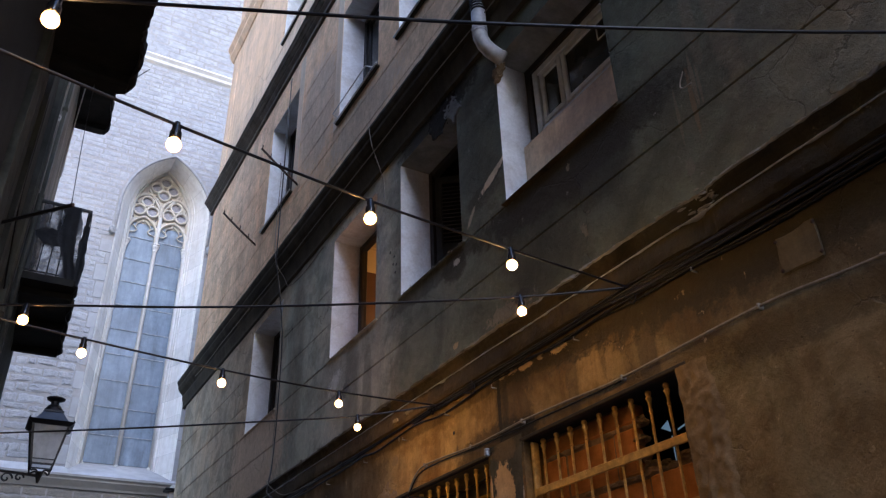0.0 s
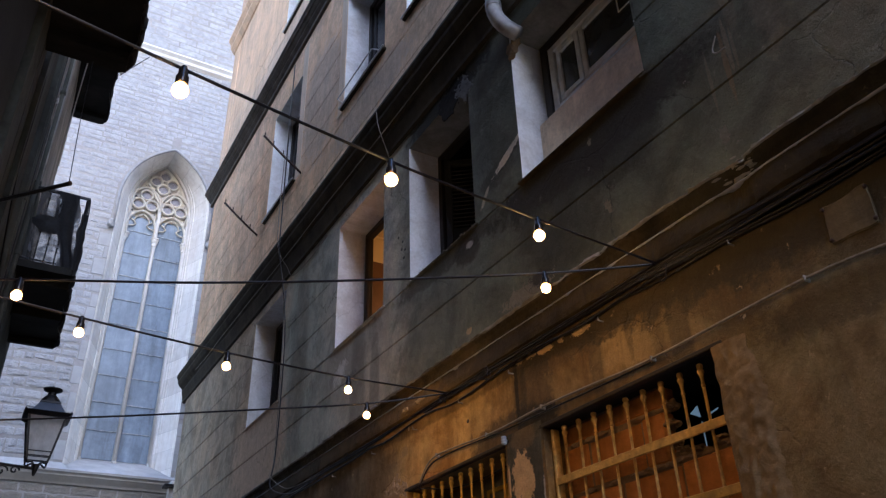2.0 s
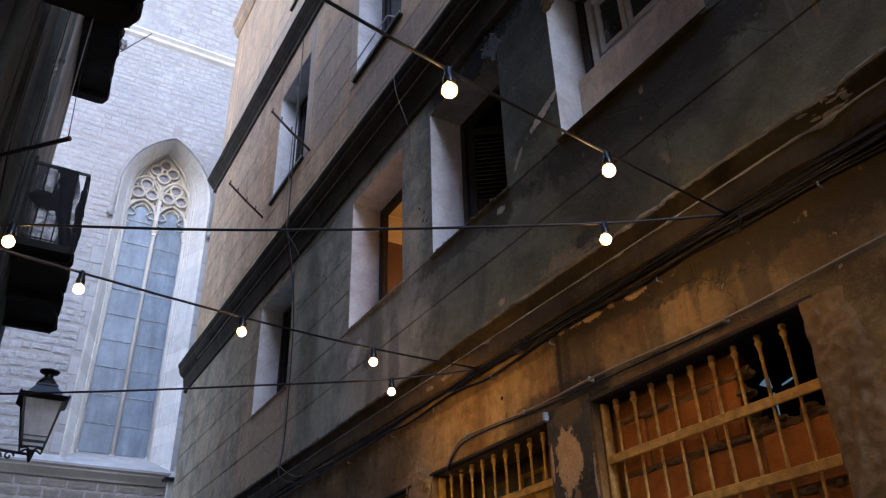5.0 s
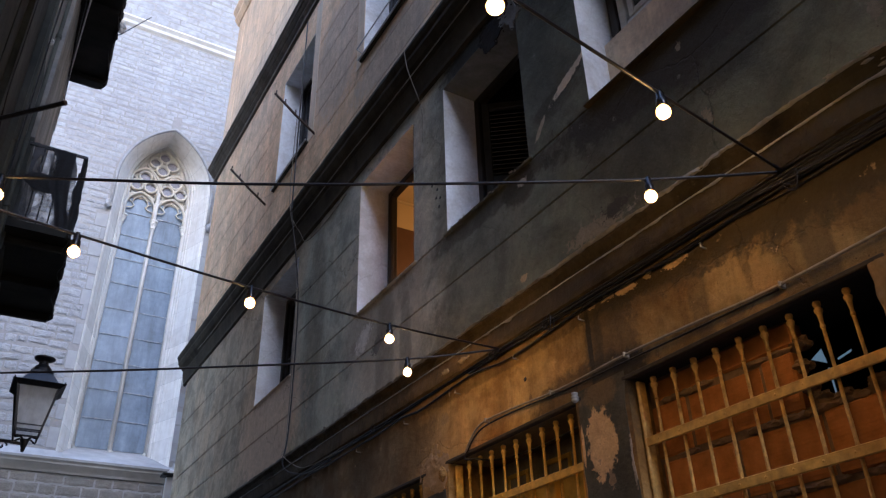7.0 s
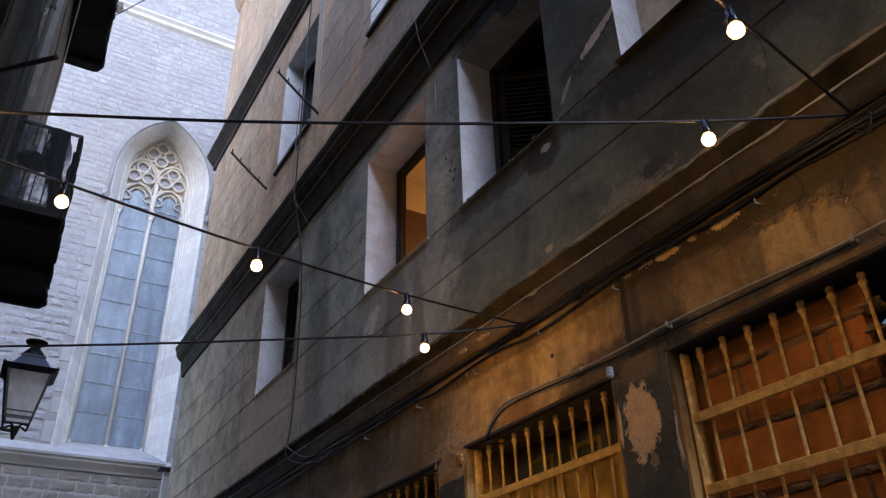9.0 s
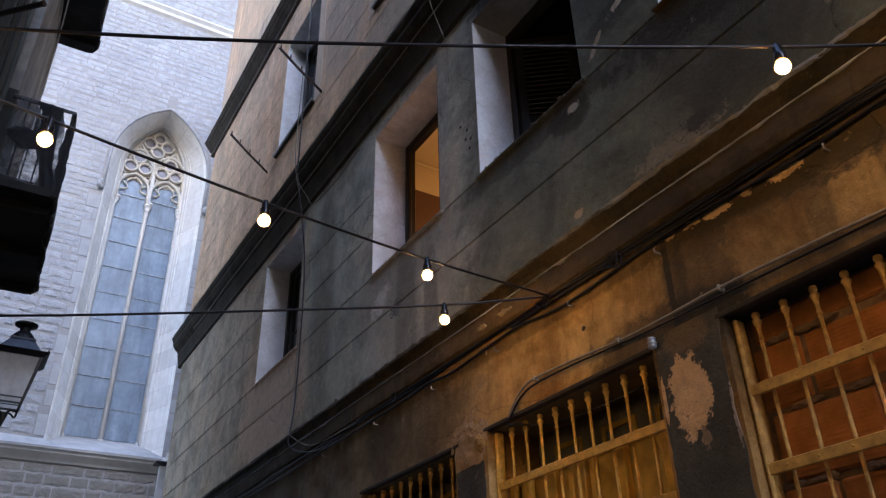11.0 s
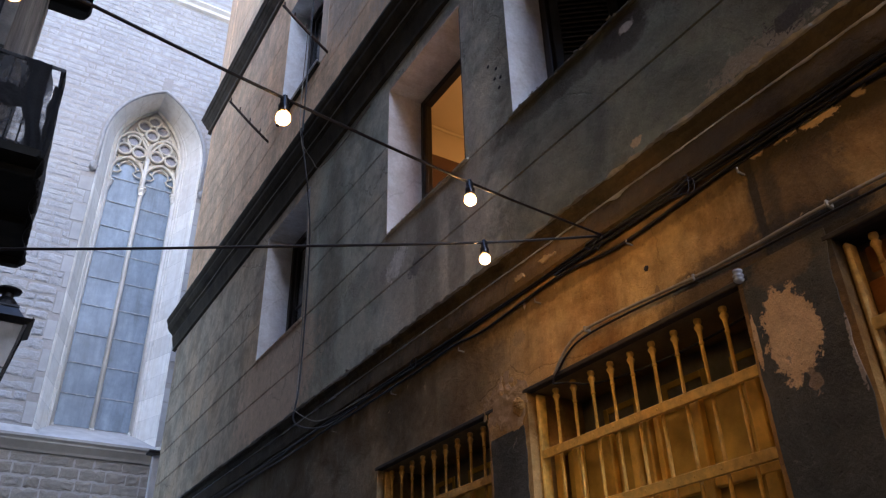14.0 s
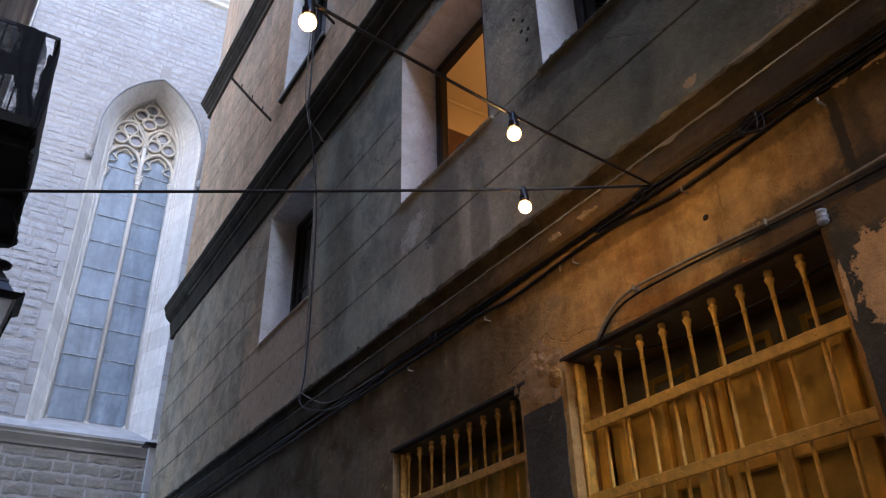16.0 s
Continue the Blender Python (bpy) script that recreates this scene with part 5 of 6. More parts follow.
for y in (0.9, 1.9, 2.78, 3.67, 4.25, 4.88):
    bm = bmesh.new()
    zz = np.interp(y, [c[0] for c in COND], [c[1] for c in COND])
    soft_box(bm, FX - 0.037, FX + 0.002, y - 0.006, y + 0.006, zz - 0.014, zz + 0.014, 0.004)
    solid("conduit_clip", bm, M_GREYC, "small metal conduit clip", "clip", "conduit clips")
# insulator beside the lintel
bm = bmesh.new()
lathe(bm, [(0.006, -0.004), (0.014, 0.0), (0.019, 0.006), (0.0195, 0.012), (0.0145, 0.016), (0.0195, 0.021), (0.0195, 0.028), (0.014, 0.033), (0.018, 0.038), (0.017, 0.047), (0.007, 0.051)], 14, pose(FX - 0.028, 4.06, 2.975, 8, -6, 0))
tube(bm, [(FX + 0.01, 4.06, 3.0), (FX - 0.028, 4.06, 3.0)], 0.005, 6)
solid("porcelain_insulator", bm, M_INSUL, "small glazed blue-grey porcelain insulator on the wall", "insulator", smooth=True)
for y in (2.2, 3.1, 3.95, 4.55, 5.2, 5.9, 6.7, 7.6):
    bm = bmesh.new()
    soft_box(bm, FX - 0.036, FX + 0.002, y - 0.004, y + 0.004, 3.385, 3.393, 0.002)
    soft_box(bm, FX - 0.04, FX - 0.034, y - 0.004, y + 0.004, 3.385, 3.41, 0.002)
    solid("cable_bracket", bm, M_GREYC, "small pale cable clip under the ledge", "clip", "cable clips")
# loose wires that come down by the fourth window
cable("wall_cable", [(FX - 0.2, 8.36, 9.0), (FX - 0.19, 8.36, 6.75), (FX - 0.19, 8.38, 6.55), (FX - 0.04, 8.47, 6.0), (FX - 0.012, 8.43, 5.0), (FX - 0.012, 8.42, 4.3), (FX - 0.05, 8.33, 3.85), (FX - 0.1, 8.25, 3.74), (FX - 0.05, 7.9, 3.55), (FX - 0.04, 7.5, 3.5), (FX - 0.04, 7.0, 3.48)], 0.0042, M_GREYC, "loose grey wire hanging down the facade")
cable("wall_cable", [(FX - 0.21, 8.30, 9.5), (FX - 0.2, 8.31, 6.75), (FX - 0.19, 8.33, 6.5), (FX - 0.02, 8.40, 5.6), (FX - 0.012, 8.36, 4.6), (FX - 0.03, 8.34, 3.95), (FX - 0.1, 8.2, 3.62), (FX - 0.05, 7.75, 3.46), (FX - 0.04, 7.2, 3.45)], 0.007, M_BLACK, "loose black wire hanging down the facade")
cable("wall_cable", [(FX - 0.2, 8.42, 8.0), (FX - 0.19, 8.43, 6.7), (FX - 0.05, 8.38, 6.3), (FX - 0.03, 8.2, 6.12), (FX - 0.012, 7.7, 6.1), (FX - 0.012, 7.2, 6.14)], 0.005, M_GREYC, "loose grey wire looping under the cornice")
cable("wall_cable", [(FX - 0.11, y * 0.5, 6.42 + wob(y * 0.5, 4, 1, 0.03)) for y in range(4, 26)], 0.005, M_GREYC, "thin wire stapled along the cornice")
cable("wall_cable", [(FX - 0.19, 5.62, 6.68), (FX - 0.15, 5.62, 6.45), (FX - 0.03, 5.6, 6.05), (FX - 0.02, 5.6, 5.7)], 0.004, M_GREYC, "thin loose wire end below the cornice")
cable("wall_cable", [(FX - 0.012, 2.0, 4.5), (FX - 0.02, 2.03, 4.43), (FX - 0.03, 2.01, 4.385), (FX - 0.035, 1.95, 4.37)], 0.004, M_GREYC, "short curled wire end on the wall")

# drain pipe with an elbow by the first window
dp = thing("drain_pipe", (FX - 0.13, 3.66, 6.0), "pale plastic drain pipe with an elbow and ribbed collar", "drain pipe")
bm = bmesh.new()
PX, PY = FX - 0.13, 3.66
tube(bm, [(PX, PY, 6.55), (PX, PY, 6.25), (PX + 0.003, PY - 0.004, 6.18), (PX + 0.02, PY - 0.02, 6.1), (PX + 0.055, PY - 0.045, 6.03), (PX + 0.1, PY - 0.075, 5.97), (PX + 0.14, PY - 0.1, 5.935)], 0.06, 16)
part("elbow", bm, M_PIPE, dp, smooth=True)
bm = bmesh.new()
for z in (6.235, 6.26):
    tube(bm, [(PX, PY, z - 0.008), (PX, PY, z + 0.008)], 0.065, 16)
part("collar", bm, M_PIPE, dp)
bm = bmesh.new()
for i in range(7):
    lathe(bm, [(0.058, 0), (0.068, 0.006), (0.068, 0.016), (0.058, 0.022)], 16, Matrix.Translation((PX, PY, 6.46 + i * 0.03)))
part("ribbed_sleeve", bm, M_IRON, dp, "black ribbed sleeve")

# iron brackets of an old sign or washing line
for by, tip in ((10.09, (2.174, 10.05, 8.10)), (8.31, (2.19, 8.33, 8.14))):
    b = thing("iron_bracket", (FX, by, 7.69), "rusty iron rod with small pegs sticking out of the facade", "bracket", "iron brackets")
    base = Vector((FX + 0.02, by, 7.69))
    tipv = Vector(tip)
    bm = bmesh.new()
    tube(bm, [base, base.lerp(tipv, 0.5) + Vector((0, 0, -0.01)), tipv], 0.016, 8)
    part("rod", bm, M_RUST, b, smooth=True)
    for f in (0.25, 0.5, 0.75, 0.97):
        p = base.lerp(tipv, f)
        bm = bmesh.new()
        tube(bm, [p, p + Vector((0.0, 0.0, 0.07))], 0.008, 6)
        part("peg", bm, M_RUST, b)
# rail at the sill of an upper window
rl = thing("washing_rail", (FX - 0.1, 6.4, 7.74), "thin pale washing rail before an upper window", "rail")
bm = bmesh.new()
tube(bm, [(FX, 6.9, 7.8), (FX - 0.1, 6.88, 7.82), (FX - 0.1, 5.95, 7.82), (FX, 5.9, 7.8)], 0.007, 6)
part("rail", bm, M_PVC, rl, smooth=True)


# ---- left-hand house: balconies, lantern, poles ----
def ragged(bm, a, b, zt, zb, seed, hole=0.28, sag=0.04, nx=36, nz=26):
    """Torn cloth hung between the plan points a and b."""
    a, b = Vector(a), Vector(b)
    d = (b - a).normalized()
    out = Vector((d.y, -d.x))
    grid = {}
    for i in range(nx + 1):
        for k in range(nz + 1):
            f, g = i / nx, k / nz
            p = a.lerp(b, f)
            w = sag * (noise.noise((f * 5 + seed, g * 2.0, seed)) + 0.5 * math.sin(f * 23 + seed + 3 * g)) * (0.3 + g)
            low = zb + 0.25 * (zt - zb) * max(0, noise.noise((f * 4.0 + seed * 3, 1.0, seed)))
            grid[i, k] = bm.verts.new((p.x + out.x * w, p.y + out.y * w, zt + (low - zt) * g - 0.03 * math.sin(f * math.pi * 4) ** 2))
    for i in range(nx):
        for k in range(nz):
            v = noise.noise((i / nx * 2.4 + seed * 1.7, k / nz * 2.1, seed)) + 0.25 * noise.noise((i * 0.6, k * 0.6, seed + 9))
            if v < hole:
                bm.faces.new((grid[i, k], grid[i + 1, k], grid[i + 1, k + 1], grid[i, k + 1]))
    loose = [v for v in bm.verts if not v.link_faces]
    bmesh.ops.delete(bm, geom=loose, context='VERTS')
    bmesh.ops.solidify(bm, geom=bm.faces[:], thickness=0.003)


def drape(bm, fa, fb, zt, zb, y, seed, fold, nx=22, nz=30, thick=0.003):
    """A hanging of cloth in an x-z plane; fa and fb give its two edges down its length."""
    g = [[None] * (nx + 1) for _ in range(nz + 1)]
    for k in range(nz + 1):
        v = k / nz
        a, b = fa(v) + 0.012 * noise.noise((v * 9, seed, 1)), fb(v) + 0.012 * noise.noise((v * 9, seed, 7))
        for i in range(nx + 1):
            u = i / nx
            g[k][i] = bm.verts.new((a + (b - a) * u, y - fold * (0.6 + math.sin(u * 11 + seed + v * 2) * 0.6 + noise.noise((u * 3, v * 3, seed))), zt + (zb - zt) * v + 0.03 * (zt - zb) * noise.noise((u * 4, seed, 3)) * v))
    for k in range(nz):
        for i in range(nx):
            bm.faces.new((g[k][i], g[k][i + 1], g[k + 1][i + 1], g[k + 1][i]))
    if thick:
        bmesh.ops.solidify(bm, geom=bm.faces[:], thickness=thick)


def balcony(y0, y1, z, out, label, seed, cloth=True, hole=0.28, th=0.16):
    """Slab with a rounded edge, iron railing on three sides, torn shade cloth tied to it."""
    g = thing("balcony", (left_x((y0 + y1) / 2), (y0 + y1) / 2, z), label, "balcony", "balconies")
    xi = lambda y: left_x(y) - 0.02
    xo = lambda y: left_x(y) + out
    bm = bmesh.new()
    poly = [(xi(y0), y0), (xo(y0) - 0.05, y0), (xo(y0), y0 + 0.05)]
    k = 220
    for i in range(1, k):
        y = y0 + 0.05 + (y1 - y0 - 0.15) * i / k
        poly.append((xo(y) + wob(y, seed, 3.0, 0.02) + wob(y, seed + 3, 9, 0.02) + wob(y, seed + 5, 23, 0.014) + wob(y, seed + 6, 47, 0.014) + wob(y, seed + 7, 80, 0.008), y))
    poly += [(xo(y1), y1 - 0.1), (xo(y1) - 0.03, y1 - 0.03), (xo(y1) - 0.1, y1), (xi(y1), y1)]
    for zz, ins in ((z, 0.02), (z + th * 0.25, 0.0), (z + th * 0.87, 0.0), (z + th, 0.02)):
        ring = [bm.verts.new((x - (ins if 0 < j < len(poly) - 1 else 0), y, zz)) for j, (x, y) in enumerate(poly)]
        if zz == z:
            bm.faces.new(ring)
        else:
            for j in range(len(ring)):
                bm.faces.new((prev[j], prev[(j + 1) % len(ring)], ring[(j + 1) % len(ring)], ring[j]))
        prev = ring
    bm.faces.new(prev)
    part("slab", bm, M_LEFT, g, "balcony slab in a colour darkened for its shade")
    for bx0, by in ((0.0, y0 + 0.25), (0.0, (y0 + y1) / 2), (0.0, y1 - 0.25)):
        bm = bmesh.new()
        soft_box(bm, xi(by), xo(by) - 0.04, by - 0.04, by + 0.04, z - 0.09, z - 0.002, 0.01)
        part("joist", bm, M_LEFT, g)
    zt, zl = z + 1.1, z + th + 0.05
    bm = bmesh.new()
    yy0, yy1 = y0 + 0.06, y1 - 0.06
    tube(bm, [(xi(yy0), yy0, zt), (xo(yy0) - 0.05, yy0, zt), (xo(yy1) - 0.05, yy1, zt), (xi(yy1), yy1, zt)], 0.026, 6)
    part("top_rail", bm, M_IRON, g)
    bm = bmesh.new()
    tube(bm, [(xi(yy0), yy0, zl), (xo(yy0) - 0.05, yy0, zl), (xo(yy1) - 0.05, yy1, zl), (xi(yy1), yy1, zl)], 0.012, 6)
    part("bottom_rail", bm, M_IRON, g)
    spots = []
    n = 5
    for yy in (yy0, yy1):
        for i in range(n):
            spots.append((xi(yy) + 0.05 + (xo(yy) - 0.05 - xi(yy) - 0.05) * (i + 1) / n, yy))
    n = int((yy1 - yy0) / 0.13)
    for i in range(1, n):
        y = yy0 + (yy1 - yy0) * i / n
        spots.append((xo(y) - 0.05, y))
    for x, y in spots:
        bm = bmesh.new()
        tube(bm, [(x, y, z + th - 0.01), (x, y, zt)], 0.0085, 6)
        part("baluster", bm, M_IRON, g)
    if cloth == 1:
        yc = yy0 - 0.03
        curve = lambda *pts: (lambda v: float(np.interp(v, [p[0] for p in pts], [p[1] for p in pts])))
        for fa, fb, za, zb in ((curve((0, -0.15), (1, -0.13)), curve((0, 0.27), (0.25, 0.33), (1, 0.38)), zt - 0.03, zl - 0.04),):
            bm = bmesh.new()
            drape(bm, fa, fb, za, zb, yc + 0.018, seed, 0.012, 40, 46, 0.0)
            part("netting", bm, M_NET, g, "dark see-through netting behind the bars")
        # a pinched hanging, an arm of cloth pulled to the wall and a narrow strip at the corner
        for k, (fa, fb, za, zb) in enumerate(((curve((0, 0.02), (0.12, 0.09), (0.2, 0.07), (0.3, 0.05), (0.5, 0.1), (0.7, 0.19), (1, 0.25)), curve((0, 0.27), (0.2, 0.265), (0.4, 0.285), (0.65, 0.3), (1, 0.41)), zt + 0.0, z + 0.04),
                                              (curve((0, -0.1), (0.3, -0.17), (0.6, -0.16), (1, -0.04)), curve((0, 0.12), (1, 0.16)), zt - 0.37, zt - 0.6),
                                              (curve((0, 0.345), (0.3, 0.33), (1, 0.36)), curve((0, 0.40), (0.3, 0.42), (0.7, 0.44), (1, 0.42)), zt - 0.24, z + 0.02))):
            bm = bmesh.new()
            drape(bm, fa, fb, za, zb, yc, seed + k * 1.7, 0.012)
            part("shade_cloth", bm, M_CLOTH, g, "torn dark shade cloth tied to the railing")
    if cloth:
        bm = bmesh.new()
        ragged(bm, (xo(yy0) - 0.028, yy0), (xo(yy1) - 0.028, yy1), zt, z - 0.03, seed + 4, hole + 0.3, 0.035, 150, 40)
        part("shade_cloth", bm, M_CLOTH, g, "torn black shade cloth tied to the railing")
    return g


balcony(9.25, 11.62, 6.05, 0.61, "black iron balcony hung with torn shade cloth", 2, 1, 0.3, 0.09)
balcony(3.1, 5.74, 6.24, 0.64, "dark balcony seen from below with ragged cloth edges", 7, 2, 0.15)
balcony(8.3, 11.98, 10.27, 0.54, "dark upper balcony with ragged edges", 12, 2, 0.15)

# street lantern on a scrolled arm
LX, LYL = 0.455, 8.95
ln = thing("wall_lantern", (left_x(LYL), LYL, 3.8), "black iron street lantern with frosted panes on a scrolled arm", "street lantern")
bm = bmesh.new()
frustum(bm, LX, LYL, 4.25, 0.178, 0.178, 4.287, 0.2225, 0.2225)
part("rim", bm, M_IRON, ln)
bm = bmesh.new()
frustum(bm, LX, LYL, 4.287, 0.1691, 0.1691, 4.415, 0.089, 0.089)
part("roof", bm, plain("blue_grey_painted_roof", (0.055, 0.065, 0.085), 0.4, 0.2, 0.2, 15, 0.1), ln, "blue-grey painted sloping roof")
bm = bmesh.new()
frustum(bm, LX, LYL, 4.411, 0.09968, 0.09968, 4.43, 0.09612, 0.09612)
lathe(bm, [(0.098, 4.43), (0.09, 4.46), (0.06, 4.5), (0.044, 4.51), (0.04, 4.545), (0.088, 4.565), (0.094, 4.58), (0.05, 4.588), (0.016, 4.592), (0.008, 4.615)], 16, Matrix.Translation((LX, LYL, 0)))
part("chimney_cap", bm, M_IRON, ln, "black iron vent cap")
for a, b in ((-1, -1), (1, -1), (1, 1), (-1, 1)):
    bm = bmesh.new()
    tube(bm, [(LX + a * 0.1691, LYL + b * 0.1691, 4.25), (LX + a * 0.09968, LYL + b * 0.09968, 3.85)], 0.014, 4)
    part("corner_bar", bm, M_IRON, ln)
    bm = bmesh.new()
    lathe(bm, [(0.006, 0), (0.011, 0.01), (0.004, 0.028)], 8, Matrix.Translation((LX + a * 0.2092, LYL + b * 0.1913, 4.285)))
    part("finial", bm, M_IRON, ln)
    bm = bmesh.new()
    tube(bm, spline([(LX + a * 0.09968, LYL + b * 0.09968, 3.86), (LX + a * 0.089, LYL + b * 0.089, 3.80), (LX + a * 0.0445, LYL + b * 0.0445, 3.815), (LX, LYL, 3.78)], 5), 0.009, 6)
    part("foot_scroll", bm, M_IRON, ln)
for k in range(4):
    bm = bmesh.new()
    m = Matrix.Translation((LX, LYL, 0)) @ Matrix.Rotation(k * math.pi / 2, 4, 'Z')
    vs = [bm.verts.new(m @ Vector(p)) for p in ((-0.1557, -0.1646, 4.249), (0.1557, -0.1646, 4.249), (0.09256, -0.1006, 3.865), (-0.09256, -0.1006, 3.865))]
    bm.faces.new(vs)
    bmesh.ops.solidify(bm, geom=bm.faces[:], thickness=0.004)
    part("pane", bm, M_LAMPGL, ln, "frosted glass pane")
    bm = bmesh.new()
    tube(bm, [m @ Vector((-0.1041, -0.1041, 3.865)), m @ Vector((0.1041, -0.1041, 3.865))], 0.01, 4)
    tube(bm, [m @ Vector((-0.1121, -0.1121, 3.91)), m @ Vector((0.1121, -0.1121, 3.91))], 0.007, 4)
    part("bottom_bar", bm, M_IRON, ln)
bm = bmesh.new()
tube(bm, [(LX, LYL, 3.69), (LX, LYL, 3.80)], [0.012, 0.04], 10)
tube(bm, [(LX + 0.02, LYL, 3.76), (left_x(LYL) - 0.02, LYL, 3.80)], 0.014, 6)
part("arm", bm, M_IRON, ln)
for cx, r, s in ((0.28, 0.045, 1), (0.165, 0.06, -1), (0.02, 0.08, 1)):
    bm = bmesh.new()
    tube(bm, [(cx + r * (1 - 0.055 * i) * math.cos(s * i * 0.45), LYL, 3.775 - r + r * (1 - 0.055 * i) * math.sin(i * 0.45)) for i in range(17)], 0.009, 6)
    part("scroll", bm, M_IRON, ln)

# pole, wires and small fittings on that front
bm = bmesh.new()
tube(bm, [(-0.5, 5.772, 4.69), (0.087, 5.286, 4.794)], 0.015, 8)
po = solid("wall_pole", bm, M_IRON, "thin black pole sticking out from the wall", "pole")
bm = bmesh.new()
lathe(bm, [(0.017, -0.006), (0.017, 0.006)], 8, pose(0.087, 5.286, 4.794, 0, 90, -40))
part("end_ring", bm, M_RUST, po, "rusty end ring")
cable("wall_cable", [(0.08, 5.29, 4.8), (0.05, 5.5, 5.5), (0.03, 5.7, 6.25)], 0.003, M_BLACK, "thin wire from the pole to the balcony")
for dy in (0.0, 0.08):
    cable("wall_cable", [(0.02 + dy * 0.3, 8.4 + dy, 10.2), (-0.03, 9.6, 9.9), (left_x(11.6) + 0.03, 11.6 + dy, 10.0), (left_x(11.9) + 0.02, 11.9, 9.2)], 0.009, M_PVC, "pale wire hanging under the balcony")
cable("wall_cable", [(left_x(y) + 0.02, y, z) for y, z in ((7.5, 9.9), (7.6, 8.6), (7.68, 7.6), (7.66, 7.3), (7.7, 6.0), (7.72, 4.2))], 0.008, M_BLACK, "black wire down the dark wall")
cable("wall_cable", [(left_x(y) + 0.03, y, z) for y, z in ((5.98, 6.2), (6.0, 5.63), (6.05, 5.2), (6.6, 4.9), (6.9, 4.8))], 0.007, M_BLACK, "black wire down the dark wall")
bm = bmesh.new()
for i in range(3):
    tube(bm, [(left_x(7.68) + 0.03 + 0.02 * math.cos(a), 7.68, 7.24 + 0.01 * i + 0.03 * math.sin(a)) for a in [j * 0.7 for j in range(10)]], 0.005, 5)
solid("wire_coil", bm, M_PVC, "small coil of pale wire on the wall", "wire coil")
for y in (6.95, 8.0):
    bm = bmesh.new()
    tube(bm, [(left_x(y) + 0.05, y, 0.3), (left_x(y) + 0.05, y, 10.1)], 0.02, 10)
    d = solid("down_pipe", bm, M_LEFT3, "dark painted rain pipe on the house front", "down pipe", smooth=True)
    for z in (2.5, 4.6, 5.55, 7.6, 9.4):
        bm = bmesh.new()
        tube(bm, [(left_x(y) + 0.05, y, z), (left_x(y) + 0.05, y, z + 0.04)], 0.03, 10)
        part("pipe_joint", bm, M_LEFT3, d)
# bent aerial wire and a loose scrap on the upper balcony
bm = bmesh.new()
bmesh.ops.create_icosphere(bm, subdivisions=3, radius=1.0)
for v in bm.verts:
    k = 1 + 0.6 * noise.noise(v.co * 1.9) + 0.3 * noise.noise(v.co * 5.0)
    v.co = Vector((0.43 + v.co.x * 0.07 * k, 10.6 + v.co.y * 0.06 * k, 10.42 + v.co.z * 0.1 * k))
solid("plastic_scrap", bm, M_PVC, "crumpled pale plastic scrap caught on the balcony edge", "scrap")
cable("aerial_wire", [(0.43, 10.6, 10.28), (0.5, 10.6, 10.385), (0.62, 10.6, 10.57), (0.8, 10.6, 10.84)], 0.008, M_IRON, "bent black wire sticking out from the upper balcony")


# ---- church window ----
def loft(bm, profiles):
    rows = [[bm.verts.new((x, y, z)) for x, z in pts] for pts, y in profiles]
    for a, b in zip(rows, rows[1:]):
        for j in range(len(a) - 1):
            bm.faces.new((a[j], a[j + 1], b[j + 1], b[j]))


win = tagged(new("window_church"), "tall pointed church window with stone tracery and milky leaded glass", "window", kind="structure")
win.location = (CX, CY, ZB)
bm = bmesh.new()
steps = [(HW + 0.0, CY - 0.002), (HW - 0.015, CY + 0.01), (HW - 0.025, CY + 0.05), (HW - 0.045, CY + 0.06), (GW + 0.1, GY - 0.3), (GW + 0.09, GY - 0.27), (GW + 0.07, GY - 0.275), (GW + 0.06, GY - 0.24), (GW + 0.05, GY - 0.19), (GW + 0.03, GY - 0.18), (GW + 0.01, GY - 0.1), (GW - 0.0, GY + 0.1)]
profs = []
for hw, y in steps:
    zb = 6.2 + 0.45 * (y - CY)
    f = (HW - hw) / (HW - GW)
    profs.append((arch(CX, hw, zb, SPR + (GSPR - SPR) * f, RAD + (GRAD - RAD) * f), y))
loft(bm, profs)
part("stone_surround", bm, M_SURROUND, win, "splayed dressed stone surround")
bm = bmesh.new()
hood = arch(CX, HW + 0.035, 12.4, SPR, RAD + 0.04, 24)
tube(bm, [(x, CY - 0.02, z) for x, z in hood], 0.04, 8)
part("hood_mould", bm, M_STONE, win, "weathered stone hood moulding", smooth=True)
for s in (-1, 1):
    bm = bmesh.new()
    bmesh.ops.create_icosphere(bm, subdivisions=3, radius=0.085)
    for v in bm.verts:
        v.co *= 1 + 0.5 * noise.noise(v.co * 16 + Vector((s, 0, 0)))
        v.co.z *= 1.35
    bm.transform(Matrix.Translation((CX + s * (HW + 0.08), CY - 0.09, 12.33)))
    part("label_stop", bm, M_STONE, win, "worn carved stone stop")
M_MULL = plain("whitened_mullion_stone", (0.62, 0.6, 0.565), 0.85, 0, 0.1, 8, 0.3, False, 0.2)
M_TRAC = plain("cream_tracery_stone", (0.6, 0.56, 0.485), 0.85, 0, 0.14, 10, 0.4, False, 0.2)
M_LATTICE = plain("pale_latticed_glass", (0.24, 0.23, 0.26), 0.4, 0, 0.45, 40, 0.4)
M_LEADBAR = plain("grey_lead", (0.4, 0.43, 0.46), 0.6, 0, 0.2, 20, 0.2)
